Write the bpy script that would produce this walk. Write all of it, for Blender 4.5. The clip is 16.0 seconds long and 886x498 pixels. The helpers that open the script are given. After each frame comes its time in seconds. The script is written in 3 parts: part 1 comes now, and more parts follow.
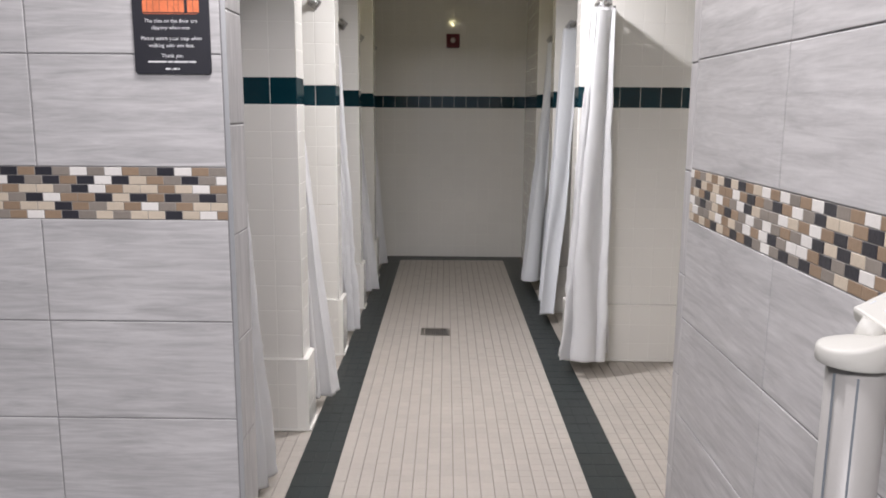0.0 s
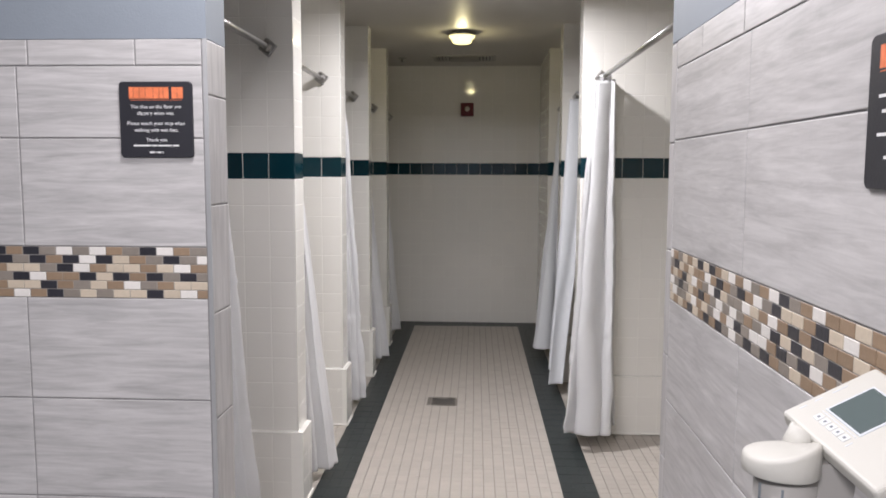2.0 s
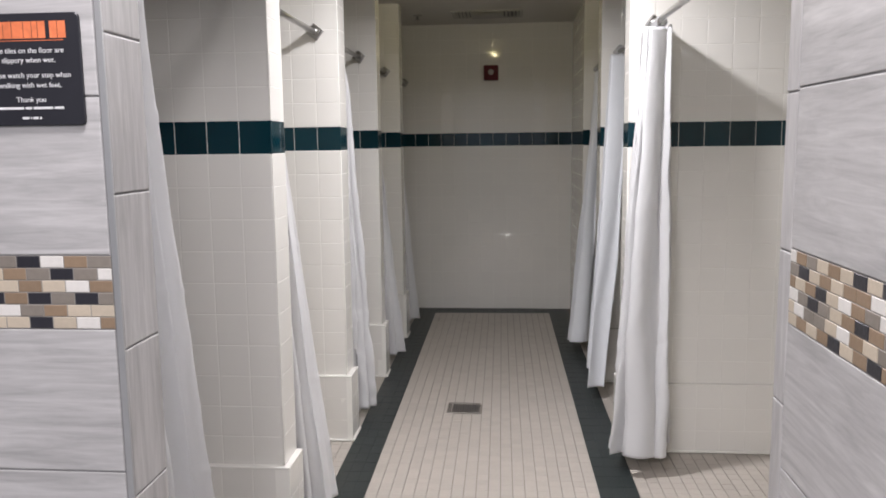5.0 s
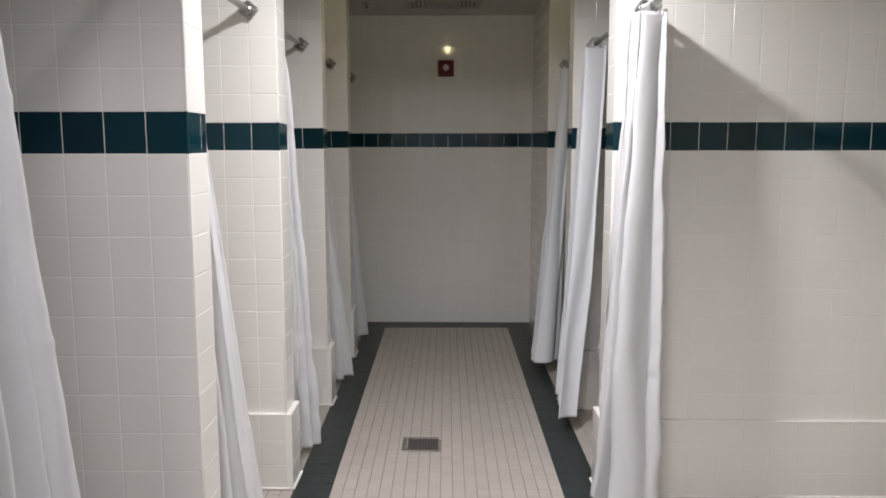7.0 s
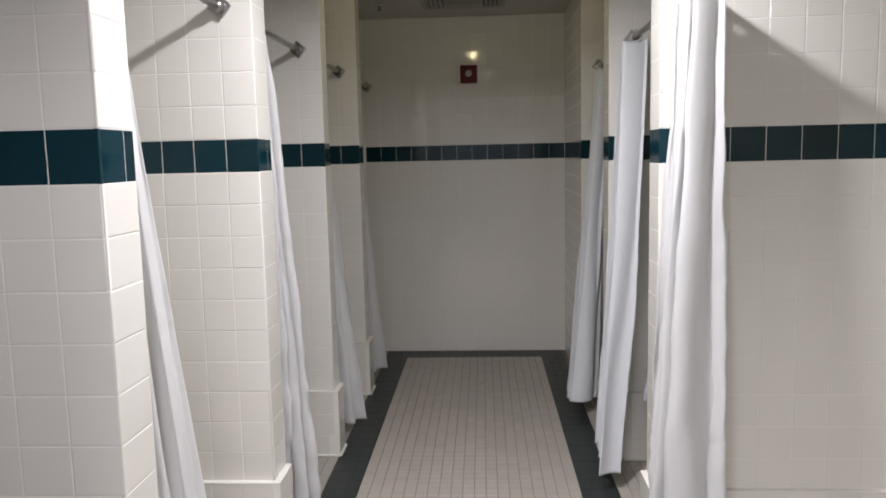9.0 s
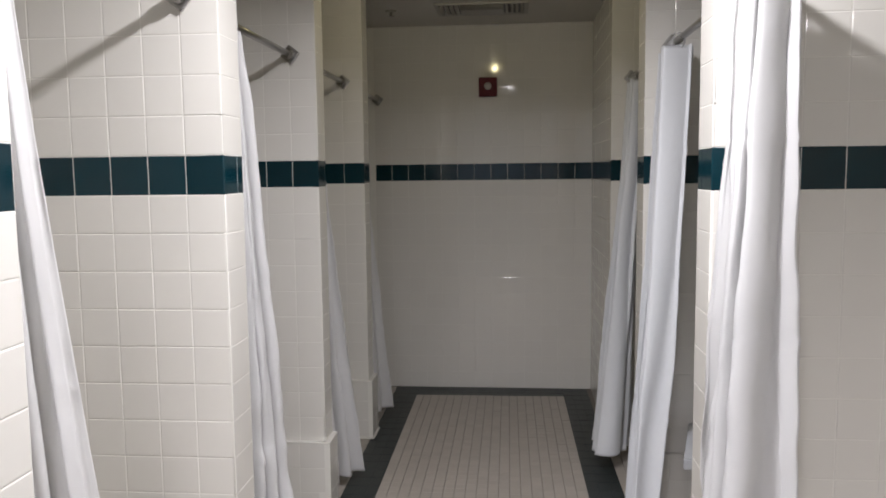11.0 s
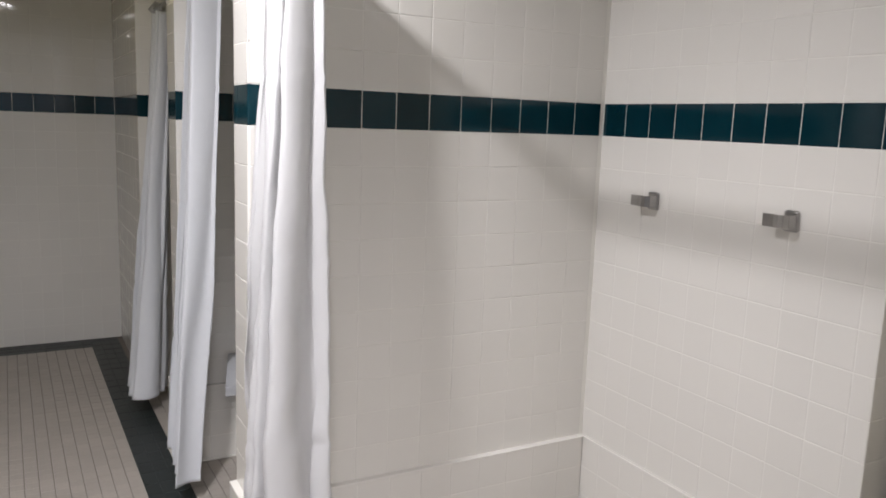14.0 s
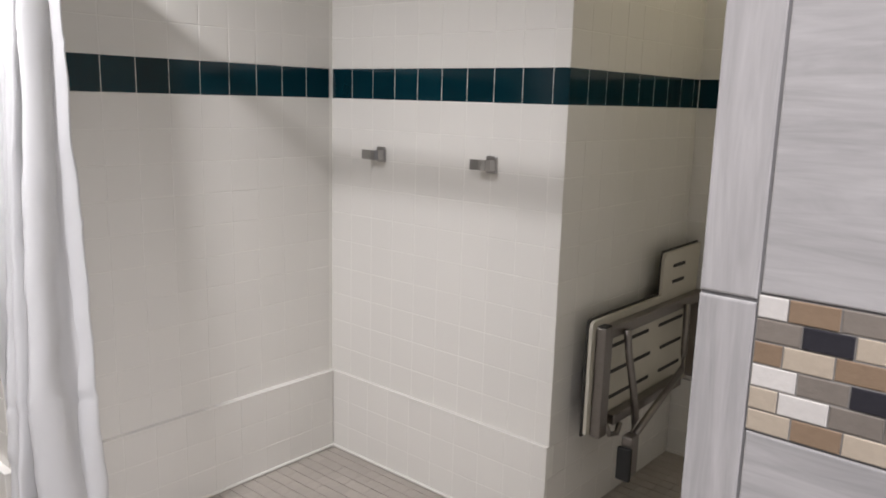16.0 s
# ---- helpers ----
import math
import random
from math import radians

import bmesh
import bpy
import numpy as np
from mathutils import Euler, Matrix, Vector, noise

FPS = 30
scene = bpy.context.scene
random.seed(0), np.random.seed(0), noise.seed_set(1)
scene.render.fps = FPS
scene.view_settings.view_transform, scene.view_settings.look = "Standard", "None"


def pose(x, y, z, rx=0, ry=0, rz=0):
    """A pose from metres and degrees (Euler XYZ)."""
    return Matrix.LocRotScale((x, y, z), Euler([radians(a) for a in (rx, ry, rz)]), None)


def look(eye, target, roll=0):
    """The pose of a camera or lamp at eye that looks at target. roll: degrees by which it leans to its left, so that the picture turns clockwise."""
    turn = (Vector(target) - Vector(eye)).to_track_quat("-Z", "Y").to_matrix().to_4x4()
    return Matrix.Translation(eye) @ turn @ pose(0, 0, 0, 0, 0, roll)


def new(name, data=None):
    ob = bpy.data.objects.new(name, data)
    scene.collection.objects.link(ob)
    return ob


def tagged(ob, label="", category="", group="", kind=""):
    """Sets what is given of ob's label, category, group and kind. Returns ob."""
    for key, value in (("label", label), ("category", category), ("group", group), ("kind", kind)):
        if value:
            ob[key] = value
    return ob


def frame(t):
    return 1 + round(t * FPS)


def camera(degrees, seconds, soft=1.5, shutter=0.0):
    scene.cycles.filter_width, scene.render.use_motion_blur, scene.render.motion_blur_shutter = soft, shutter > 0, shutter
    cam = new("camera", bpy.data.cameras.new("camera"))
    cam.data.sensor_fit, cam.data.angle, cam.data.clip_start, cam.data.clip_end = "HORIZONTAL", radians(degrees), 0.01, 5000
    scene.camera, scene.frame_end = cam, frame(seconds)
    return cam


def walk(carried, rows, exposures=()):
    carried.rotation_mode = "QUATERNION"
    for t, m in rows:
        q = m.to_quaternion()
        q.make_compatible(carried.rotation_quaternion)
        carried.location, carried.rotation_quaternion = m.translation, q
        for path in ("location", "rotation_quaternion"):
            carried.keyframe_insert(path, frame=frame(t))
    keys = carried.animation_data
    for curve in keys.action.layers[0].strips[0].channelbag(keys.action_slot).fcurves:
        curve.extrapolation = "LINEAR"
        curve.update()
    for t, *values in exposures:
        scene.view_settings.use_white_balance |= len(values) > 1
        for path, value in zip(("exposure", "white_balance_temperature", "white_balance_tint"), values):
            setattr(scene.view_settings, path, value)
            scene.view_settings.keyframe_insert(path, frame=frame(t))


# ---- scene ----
cam = camera(59.6, 16.0, 1.8)
PATH = [
    (0, (0.482, -1.321, 1.388), (0.459, 0.648, 1.034), 0.4),
    (0.5, (0.511, -1.343, 1.411), (0.483, 0.635, 1.116), 0.3),
    (1, (0.565, -1.351, 1.423), (0.506, 0.633, 1.174), 0.3),
    (1.5, (0.609, -1.335, 1.435), (0.52, 0.651, 1.215), 0.2),
    (2, (0.625, -1.312, 1.442), (0.524, 0.675, 1.241), 0.2),
    (2.5, (0.591, -1.204, 1.439), (0.492, 0.785, 1.251), -0.0),
    (3, (0.548, -1.064, 1.44), (0.441, 0.924, 1.248), -0.3),
    (3.5, (0.544, -0.958, 1.434), (0.422, 1.027, 1.219), -0.6),
    (4, (0.612, -0.829, 1.437), (0.438, 1.148, 1.192), -0.7),
    (6.5, (0.625, -0.295, 1.43), (0.524, 1.683, 1.15), 0.0),
    (7, (0.532, -0.134, 1.431), (0.506, 1.847, 1.162), 0.0),
    (7.5, (0.456, -0.068, 1.441), (0.478, 1.915, 1.18), -0.4),
    (8, (0.468, 0.026, 1.44), (0.47, 2.011, 1.194), -0.9),
    (8.5, (0.56, 0.232, 1.443), (0.516, 2.216, 1.2), -1.3),
    (9, (0.612, 0.388, 1.448), (0.489, 2.37, 1.206), -1.3),
    (9.5, (0.638, 0.54, 1.452), (0.468, 2.521, 1.234), -1.3),
    (10, (0.645, 0.66, 1.461), (0.451, 2.641, 1.266), -0.8),
    (12.5, (0.654, 0.983, 1.456), (0.584, 2.968, 1.227), 1.2),
    (13, (0.654, 0.97, 1.453), (0.904, 2.938, 1.198), 1.8),
    (13.5, (0.629, 0.886, 1.443), (1.261, 2.761, 1.148), 2.0),
    (14, (0.598, 0.8, 1.431), (1.558, 2.525, 1.109), 2.1),
    (14.5, (0.517, 0.787, 1.432), (1.746, 2.328, 1.096), 2.0),
    (15, (0.466, 0.768, 1.426), (1.866, 2.153, 1.08), 2.0),
    (15.5, (0.433, 0.721, 1.423), (1.906, 2.025, 1.061), 2.0),
    (16, (0.382, 0.608, 1.41), (1.873, 1.887, 1.032), 1.6),
]
walk(cam, [(t, look(eye, target, roll)) for t, eye, target, roll in PATH])

# ---------- world, lights, exposure ----------
scene.view_settings.exposure = -0.06
world = bpy.data.worlds.new("world")
world.use_nodes = True
world.node_tree.nodes["Background"].inputs[0].default_value = (0.02, 0.02, 0.02, 1)
scene.world = world


def area_lamp(name, m, sx, sy, watts, colour, spread=180):
    d = bpy.data.lights.new(name, "AREA")
    d.shape, d.size, d.size_y, d.energy, d.color = "RECTANGLE", sx, sy, watts, colour
    d.spread = radians(spread)
    ob = new(name, d)
    ob.matrix_world = m
    return ob


def point_lamp(name, place, radius, watts, colour):
    d = bpy.data.lights.new(name, "POINT")
    d.energy, d.color, d.shadow_soft_size = watts, colour, radius
    ob = new(name, d)
    ob.location = place
    return ob


LOCKER_Z, CEIL_Z = 2.75, 2.413
LAMP_A, LAMP_B, LAMP_C = (0.585, 2.42), (0.47, 4.26), (2.86, 1.32)
area_lamp("locker_light", pose(0.26, 0.22, LOCKER_Z - 0.02), 0.35, 0.35, 37, (1.0, 0.955, 1.0))
area_lamp("locker_light", pose(-0.1, -2.3, LOCKER_Z - 0.02), 1.0, 0.6, 128, (1.0, 0.955, 1.0))
area_lamp("lamp_light", pose(LAMP_A[0], LAMP_A[1], CEIL_Z - 0.012), 0.12, 0.12, 44, (0.985, 0.958, 1.0), 168)
point_lamp("lamp_light", (LAMP_B[0], LAMP_B[1], CEIL_Z - 0.055), 0.03, 4.0, (1.0, 0.87, 0.50))
point_lamp("lamp_light", (LAMP_C[0], LAMP_C[1], CEIL_Z - 0.055), 0.03, 3.0, (1.0, 0.90, 0.66))


# ---------- materials ----------
def mat(name, colour, rough=0.5, metal=0.0, var=0.0, grain=0.0, grain_scale=30.0, stretch=(1, 1, 1), bump=0.0, bump_scale=40.0,
        emit=None, strength=0.0, coat=0.0, sss=0.0, blotch=0.0, per_island=False, trans=0.0, rough_var=0.0, streak=0.0):
    m = bpy.data.materials.new(name)
    m.use_nodes = True
    t = m.node_tree
    n, l = t.nodes, t.links
    b = n["Principled BSDF"]
    b.inputs["Base Color"].default_value = (*colour, 1)
    b.inputs["Roughness"].default_value = rough
    b.inputs["Metallic"].default_value = metal
    b.inputs["Coat Weight"].default_value = coat
    b.inputs["Transmission Weight"].default_value = trans
    if emit:
        b.inputs["Emission Color"].default_value = (*emit, 1)
        b.inputs["Emission Strength"].default_value = strength
    geo = n.new("ShaderNodeNewGeometry")
    value = None

    def add(sock, gain, mid=0.5):
        nonlocal value
        sub = n.new("ShaderNodeMath")
        sub.operation = "MULTIPLY_ADD"
        l.new(sock, sub.inputs[0])
        sub.inputs[1].default_value, sub.inputs[2].default_value = gain, (1 - gain * mid) if value is None else -gain * mid
        if value is None:
            value = sub.outputs[0]
        else:
            a = n.new("ShaderNodeMath")
            l.new(sub.outputs[0], a.inputs[0])
            l.new(value, a.inputs[1])
            value = a.outputs[0]

    if var:
        if per_island:
            add(geo.outputs["Random Per Island"], var)
        else:
            add(n.new("ShaderNodeObjectInfo").outputs["Random"], var)
    if grain:
        mp = n.new("ShaderNodeMapping")
        mp.inputs["Scale"].default_value = stretch
        if streak:
            # every slab is cut from another part of the stone
            sh = n.new("ShaderNodeVectorMath")
            sh.operation = "MULTIPLY_ADD"
            sh.inputs[1].default_value = (9, 7, 5)
            l.new(n.new("ShaderNodeObjectInfo").outputs["Random"], sh.inputs[0])
            l.new(geo.outputs["Position"], sh.inputs[2])
            l.new(sh.outputs[0], mp.inputs[0])
            m2 = n.new("ShaderNodeMapping")
            m2.inputs["Scale"].default_value = [c * 0.36 for c in stretch]
            m2.inputs["Rotation"].default_value = (0.035, -0.045, 0.0)
            l.new(sh.outputs[0], m2.inputs[0])
            wide = n.new("ShaderNodeTexNoise")
            wide.inputs["Scale"].default_value, wide.inputs["Detail"].default_value = 1.0, 5
            wide.inputs["Roughness"].default_value, wide.inputs["Distortion"].default_value = 0.62, 0.9
            l.new(m2.outputs[0], wide.inputs["Vector"])
            add(wide.outputs["Fac"], streak)
        else:
            l.new(geo.outputs["Position"], mp.inputs[0])
        no = n.new("ShaderNodeTexNoise")
        no.inputs["Scale"].default_value, no.inputs["Detail"].default_value = grain_scale, 8
        no.inputs["Distortion"].default_value = 1.1 if streak else 0.4
        l.new(mp.outputs[0], no.inputs["Vector"])
        add(no.outputs["Fac"], grain)
    if blotch:
        no = n.new("ShaderNodeTexNoise")
        no.inputs["Scale"].default_value, no.inputs["Detail"].default_value = 2.6, 3
        l.new(geo.outputs["Position"], no.inputs["Vector"])
        add(no.outputs["Fac"], blotch)
    if value is not None:
        mul = n.new("ShaderNodeVectorMath")
        mul.operation = "SCALE"
        mul.inputs[0].default_value = colour
        l.new(value, mul.inputs["Scale"])
        l.new(mul.outputs[0], b.inputs["Base Color"])
    if rough_var:
        no = n.new("ShaderNodeTexNoise")
        no.inputs["Scale"].default_value, no.inputs["Detail"].default_value = 7, 4
        l.new(geo.outputs["Position"], no.inputs["Vector"])
        ma = n.new("ShaderNodeMath")
        ma.operation = "MULTIPLY_ADD"
        ma.inputs[1].default_value, ma.inputs[2].default_value = rough_var, rough - rough_var / 2
        l.new(no.outputs["Fac"], ma.inputs[0])
        l.new(ma.outputs[0], b.inputs["Roughness"])
    if bump:
        no = n.new("ShaderNodeTexNoise")
        no.inputs["Scale"].default_value, no.inputs["Detail"].default_value = bump_scale, 3
        l.new(geo.outputs["Position"], no.inputs["Vector"])
        bu = n.new("ShaderNodeBump")
        bu.inputs["Strength"].default_value, bu.inputs["Distance"].default_value = bump, 0.002
        l.new(no.outputs["Fac"], bu.inputs["Height"])
        l.new(bu.outputs[0], b.inputs["Normal"])
    return m


M_TILE = mat("white_glazed_tile", (0.76, 0.742, 0.697), 0.05, var=0.018, blotch=0.04, bump=0.04, bump_scale=9)
M_GROUT = mat("pale_grout", (0.80, 0.785, 0.735), 0.6, grain=0.06, bump=0.3, bump_scale=300)
M_TEAL = mat("dark_teal_tile", (0.002, 0.024, 0.034), 0.10, var=0.35, grain=0.25, grain_scale=12, bump=0.12, bump_scale=16)
M_FLOOR = mat("beige_floor_tile", (0.40, 0.365, 0.325), 0.38, var=0.09, grain=0.14, grain_scale=60, blotch=0.16, bump=0.2, bump_scale=260, rough_var=0.15)
M_FLOORJ = mat("beige_floor_tile_run", (0.40, 0.365, 0.325), 0.38, var=0.09, per_island=True, grain=0.14, grain_scale=60, blotch=0.16, bump=0.2, bump_scale=260, rough_var=0.15)
M_FGROUT = mat("brown_floor_grout", (0.215, 0.193, 0.17), 0.9, grain=0.3, grain_scale=25, bump=0.3, bump_scale=300)
M_DARK = mat("dark_border_tile", (0.016, 0.022, 0.022), 0.40, var=0.25, per_island=True, grain=0.3, grain_scale=40, blotch=0.3, bump=0.2, bump_scale=240)
M_DGROUT = mat("dark_border_grout", (0.036, 0.045, 0.045), 0.8, grain=0.3)
M_STONE = mat("grey_streaked_porcelain", (0.455, 0.443, 0.438), 0.46, var=0.05, grain=0.46, grain_scale=1.0, stretch=(8, 8, 88), streak=0.9, blotch=0.22, bump=0.15, bump_scale=60)
M_STONEV = mat("grey_upright_porcelain", (0.45, 0.437, 0.432), 0.46, var=0.05, grain=0.46, grain_scale=1.0, stretch=(88, 88, 8), streak=0.9, blotch=0.22, bump=0.15, bump_scale=60)
M_SGROUT = mat("grey_wall_grout", (0.27, 0.265, 0.265), 0.85, grain=0.2, bump=0.3, bump_scale=300)
M_MGROUT = mat("taupe_mosaic_grout", (0.28, 0.265, 0.245), 0.85, grain=0.2, bump=0.3, bump_scale=300)
M_STRIP = mat("satin_edge_strip", (0.55, 0.55, 0.55), 0.35, metal=0.7, grain=0.1)
M_PAINT = mat("blue_grey_wall_paint", (0.22, 0.25, 0.285), 0.6, grain=0.06, blotch=0.06, bump=0.25, bump_scale=180)
M_CEIL = mat("off_white_ceiling_paint", (0.55, 0.53, 0.49), 0.5, grain=0.05, blotch=0.08, bump=0.03, bump_scale=60)
M_MOS = {
    "white": mat("mosaic_white", (0.72, 0.69, 0.65), 0.35, var=0.1, grain=0.15, grain_scale=90, bump=0.25, bump_scale=120),
    "cream": mat("mosaic_cream", (0.54, 0.46, 0.36), 0.4, var=0.12, grain=0.2, grain_scale=90, bump=0.25, bump_scale=120),
    "tan": mat("mosaic_tan", (0.27, 0.19, 0.125), 0.45, var=0.15, grain=0.25, grain_scale=90, bump=0.25, bump_scale=120),
    "grey": mat("mosaic_grey", (0.235, 0.205, 0.175), 0.45, var=0.15, grain=0.25, grain_scale=90, bump=0.25, bump_scale=120),
    "dark": mat("mosaic_dark", (0.028, 0.027, 0.034), 0.35, var=0.2, grain=0.3, grain_scale=90, bump=0.25, bump_scale=120),
}
M_CURT = mat("white_shower_curtain_fabric", (0.88, 0.88, 0.885), 0.55, grain=0.05, grain_scale=40, blotch=0.05, bump=0.3, bump_scale=45)
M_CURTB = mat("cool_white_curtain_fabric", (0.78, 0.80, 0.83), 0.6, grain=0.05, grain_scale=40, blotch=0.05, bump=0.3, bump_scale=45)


def let_light_through(m, share):
    """Thin cloth: part of the light passes and scatters on the far side."""
    t = m.node_tree
    out, b = t.nodes["Material Output"], t.nodes["Principled BSDF"]
    tr, mix = t.nodes.new("ShaderNodeBsdfTranslucent"), t.nodes.new("ShaderNodeMixShader")
    tr.inputs["Color"].default_value = (0.86, 0.86, 0.86, 1)
    mix.inputs[0].default_value = share
    t.links.new(b.outputs[0], mix.inputs[1])
    t.links.new(tr.outputs[0], mix.inputs[2])
    t.links.new(mix.outputs[0], out.inputs["Surface"])


let_light_through(M_CURT, 0.52)
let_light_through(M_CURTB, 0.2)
M_CHROME = mat("brushed_steel", (0.42, 0.41, 0.40), 0.3, metal=1.0, grain=0.15, grain_scale=60, rough_var=0.15)
M_CLEAR = mat("clear_plastic_ring", (0.85, 0.85, 0.85), 0.2, trans=0.6)
M_BLACK = mat("satin_black_panel", (0.018, 0.018, 0.024), 0.4, grain=0.2, bump=0.1, bump_scale=200)
M_ORANGE = mat("orange_print", (0.75, 0.20, 0.08), 0.5, grain=0.9, grain_scale=45)
M_WHITEP = mat("white_print", (0.7, 0.7, 0.7), 0.6, grain=0.05)
M_PLASTIC = mat("ivory_plastic", (0.50, 0.49, 0.45), 0.5, grain=0.05, bump=0.12, bump_scale=400, blotch=0.04)
M_COLUMN = mat("grey_beige_painted_metal", (0.29, 0.28, 0.265), 0.42, grain=0.06, blotch=0.05, bump=0.08, bump_scale=200)
M_BUTTON = mat("white_rubber_button", (0.60, 0.61, 0.62), 0.5, grain=0.05)
M_MARK = mat("grey_button_mark", (0.16, 0.18, 0.20), 0.5, grain=0.1)
M_LCD = mat("lcd_screen", (0.09, 0.115, 0.115), 0.18, grain=0.1)
M_BEZEL = mat("pale_bezel", (0.55, 0.58, 0.62), 0.4, grain=0.05)
M_RED = mat("dark_red_plastic", (0.11, 0.004, 0.014), 0.65, grain=0.2)
M_LENS = mat("strobe_lens", (0.6, 0.55, 0.55), 0.15, grain=0.1)
M_GLOW = mat("lit_frosted_glass", (0.8, 0.75, 0.5), 0.4, emit=(1.0, 0.86, 0.40), strength=2.2)
M_GLOWA = mat("lit_white_glass", (0.8, 0.78, 0.7), 0.4, emit=(1.0, 0.95, 0.85), strength=2.5)
M_SEAT = mat("ivory_phenolic_board", (0.56, 0.53, 0.45), 0.5, grain=0.08, bump=0.1, bump_scale=120)
M_SEATF = mat("dull_seat_steel", (0.27, 0.25, 0.235), 0.36, metal=1.0, grain=0.2, grain_scale=60, rough_var=0.15)
M_CORE = mat("dark_phenolic_core", (0.02, 0.018, 0.016), 0.5, grain=0.2)
M_BENCH = mat("grey_bench_slab", (0.42, 0.43, 0.45), 0.35, grain=0.12, grain_scale=50, blotch=0.1)
M_DRAIN = mat("dull_drain_metal", (0.17, 0.155, 0.14), 0.45, metal=0.6, grain=0.3, grain_scale=80)
M_RUBBER = mat("black_rubber", (0.015, 0.015, 0.015), 0.7, grain=0.2)
M_VENT = mat("grey_vent_metal", (0.42, 0.41, 0.385), 0.5, metal=0.2, grain=0.1)
M_LOCKF = mat("grey_locker_floor", (0.22, 0.22, 0.22), 0.4, grain=0.2, grain_scale=20, blotch=0.2)


# ---------- mesh helpers ----------
def mesh_of(name, verts, faces, material, smooth=False):
    me = bpy.data.meshes.new(name)
    me.from_pydata(verts, [], faces)
    me.materials.append(material)
    if smooth:
        me.polygons.foreach_set("use_smooth", [True] * len(me.polygons))
    me.update()
    return me


def link(ob, parent):
    if parent:
        ob.parent = parent
    return ob


def part(name, bm, material, parent=None, label="", smooth=False):
    bmesh.ops.recalc_face_normals(bm, faces=bm.faces)
    me = bpy.data.meshes.new(name)
    bm.to_mesh(me)
    bm.free()
    me.materials.append(material)
    if smooth:
        me.polygons.foreach_set("use_smooth", [True] * len(me.polygons))
    ob = link(new(name, me), parent)
    return tagged(ob, label) if label else ob


def box_bm(lo, hi, bevel=0.0, segs=2, bm=None):
    own = bmesh.new()
    r = bmesh.ops.create_cube(own, size=1.0)
    c = [(a + b) / 2 for a, b in zip(lo, hi)]
    s = [b - a for a, b in zip(lo, hi)]
    for v in r["verts"]:
        v.co = Vector([v.co[i] * s[i] + c[i] for i in range(3)])
    if bevel:
        bmesh.ops.bevel(own, geom=list(own.edges), offset=bevel, segments=segs, profile=0.5, affect="EDGES")
    if bm is None:
        return own
    tmp = bpy.data.meshes.new("tmp")
    own.to_mesh(tmp)
    own.free()
    bm.from_mesh(tmp)
    bpy.data.meshes.remove(tmp)
    return bm


def structure(name, bm, material, label):
    return tagged(part(name, bm, material), label, "structure", "", "structure")


def tube_bm(points, radius, segs=12, closed=False):
    """A round tube along a polyline."""
    bm = bmesh.new()
    pts = [Vector(p) for p in points]
    rings = []
    for i, p in enumerate(pts):
        d = (pts[min(i + 1, len(pts) - 1)] - pts[max(i - 1, 0)]).normalized()
        a = d.cross(Vector((0, 0, 1)) if abs(d.z) < 0.9 else Vector((1, 0, 0))).normalized()
        b = d.cross(a)
        rings.append([bm.verts.new(p + radius * (math.cos(k * math.tau / segs) * a + math.sin(k * math.tau / segs) * b)) for k in range(segs)])
    for r0, r1 in zip(rings, rings[1:]):
        for k in range(segs):
            bm.faces.new((r0[k], r0[(k + 1) % segs], r1[(k + 1) % segs], r1[k]))
    bm.faces.new(rings[0])
    bm.faces.new(rings[-1])
    return bm


def lathe_bm(profile, centre, segs=32):
    """Profile of (radius, z) turned about the upright axis through centre."""
    bm = bmesh.new()
    rings = [[bm.verts.new((centre[0] + r * math.cos(k * math.tau / segs), centre[1] + r * math.sin(k * math.tau / segs), z)) for k in range(segs)] for r, z in profile]
    for r0, r1 in zip(rings, rings[1:]):
        for k in range(segs):
            bm.faces.new((r0[k], r0[(k + 1) % segs], r1[(k + 1) % segs], r1[k]))
    bm.faces.new(rings[0])
    bm.faces.new(rings[-1])
    return bm


def rounded_plate_bm(w, h, depth, radius, segs=5):
    """A plate in the local xz plane, centred, from y = 0 to y = -depth, with rounded corners."""
    bm = bmesh.new()
    loop = []
    for cx, cz, a0 in ((w / 2 - radius, h / 2 - radius, 0), (-w / 2 + radius, h / 2 - radius, 90), (-w / 2 + radius, -h / 2 + radius, 180), (w / 2 - radius, -h / 2 + radius, 270)):
        for k in range(segs + 1):
            a = radians(a0 + 90 * k / segs)
            loop.append((cx + radius * math.cos(a), cz + radius * math.sin(a)))
    rings = [[bm.verts.new((x * s, y, z * s)) for x, z in loop] for y, s in ((0, 1), (-depth * 0.75, 1), (-depth, 0.985))]
    for r0, r1 in zip(rings, rings[1:]):
        for k in range(len(loop)):
            bm.faces.new((r0[k], r0[(k + 1) % len(loop)], r1[(k + 1) % len(loop)], r1[k]))
    bm.faces.new(rings[0])
    bm.faces.new(rings[-1])
    return bm


def tile_geo(w, h, d, bevel):
    """Vertices and faces of a cushion-edged tile: local x to w, y to h, face at z = 0, back at z = -d."""
    v, f = [], []
    for inset, z in ((0, -d), (0, -1.25 * bevel), (0.7 * bevel, -0.45 * bevel), (2.2 * bevel, 0)):
        v += [(inset, inset, z), (w - inset, inset, z), (w - inset, h - inset, z), (inset, h - inset, z)]
    for lo in (0, 4, 8):
        for k in range(4):
            f.append((lo + k, lo + (k + 1) % 4, lo + 4 + (k + 1) % 4, lo + 4 + k))
    return v, f + [(12, 13, 14, 15)]


TILE_MESHES = {}


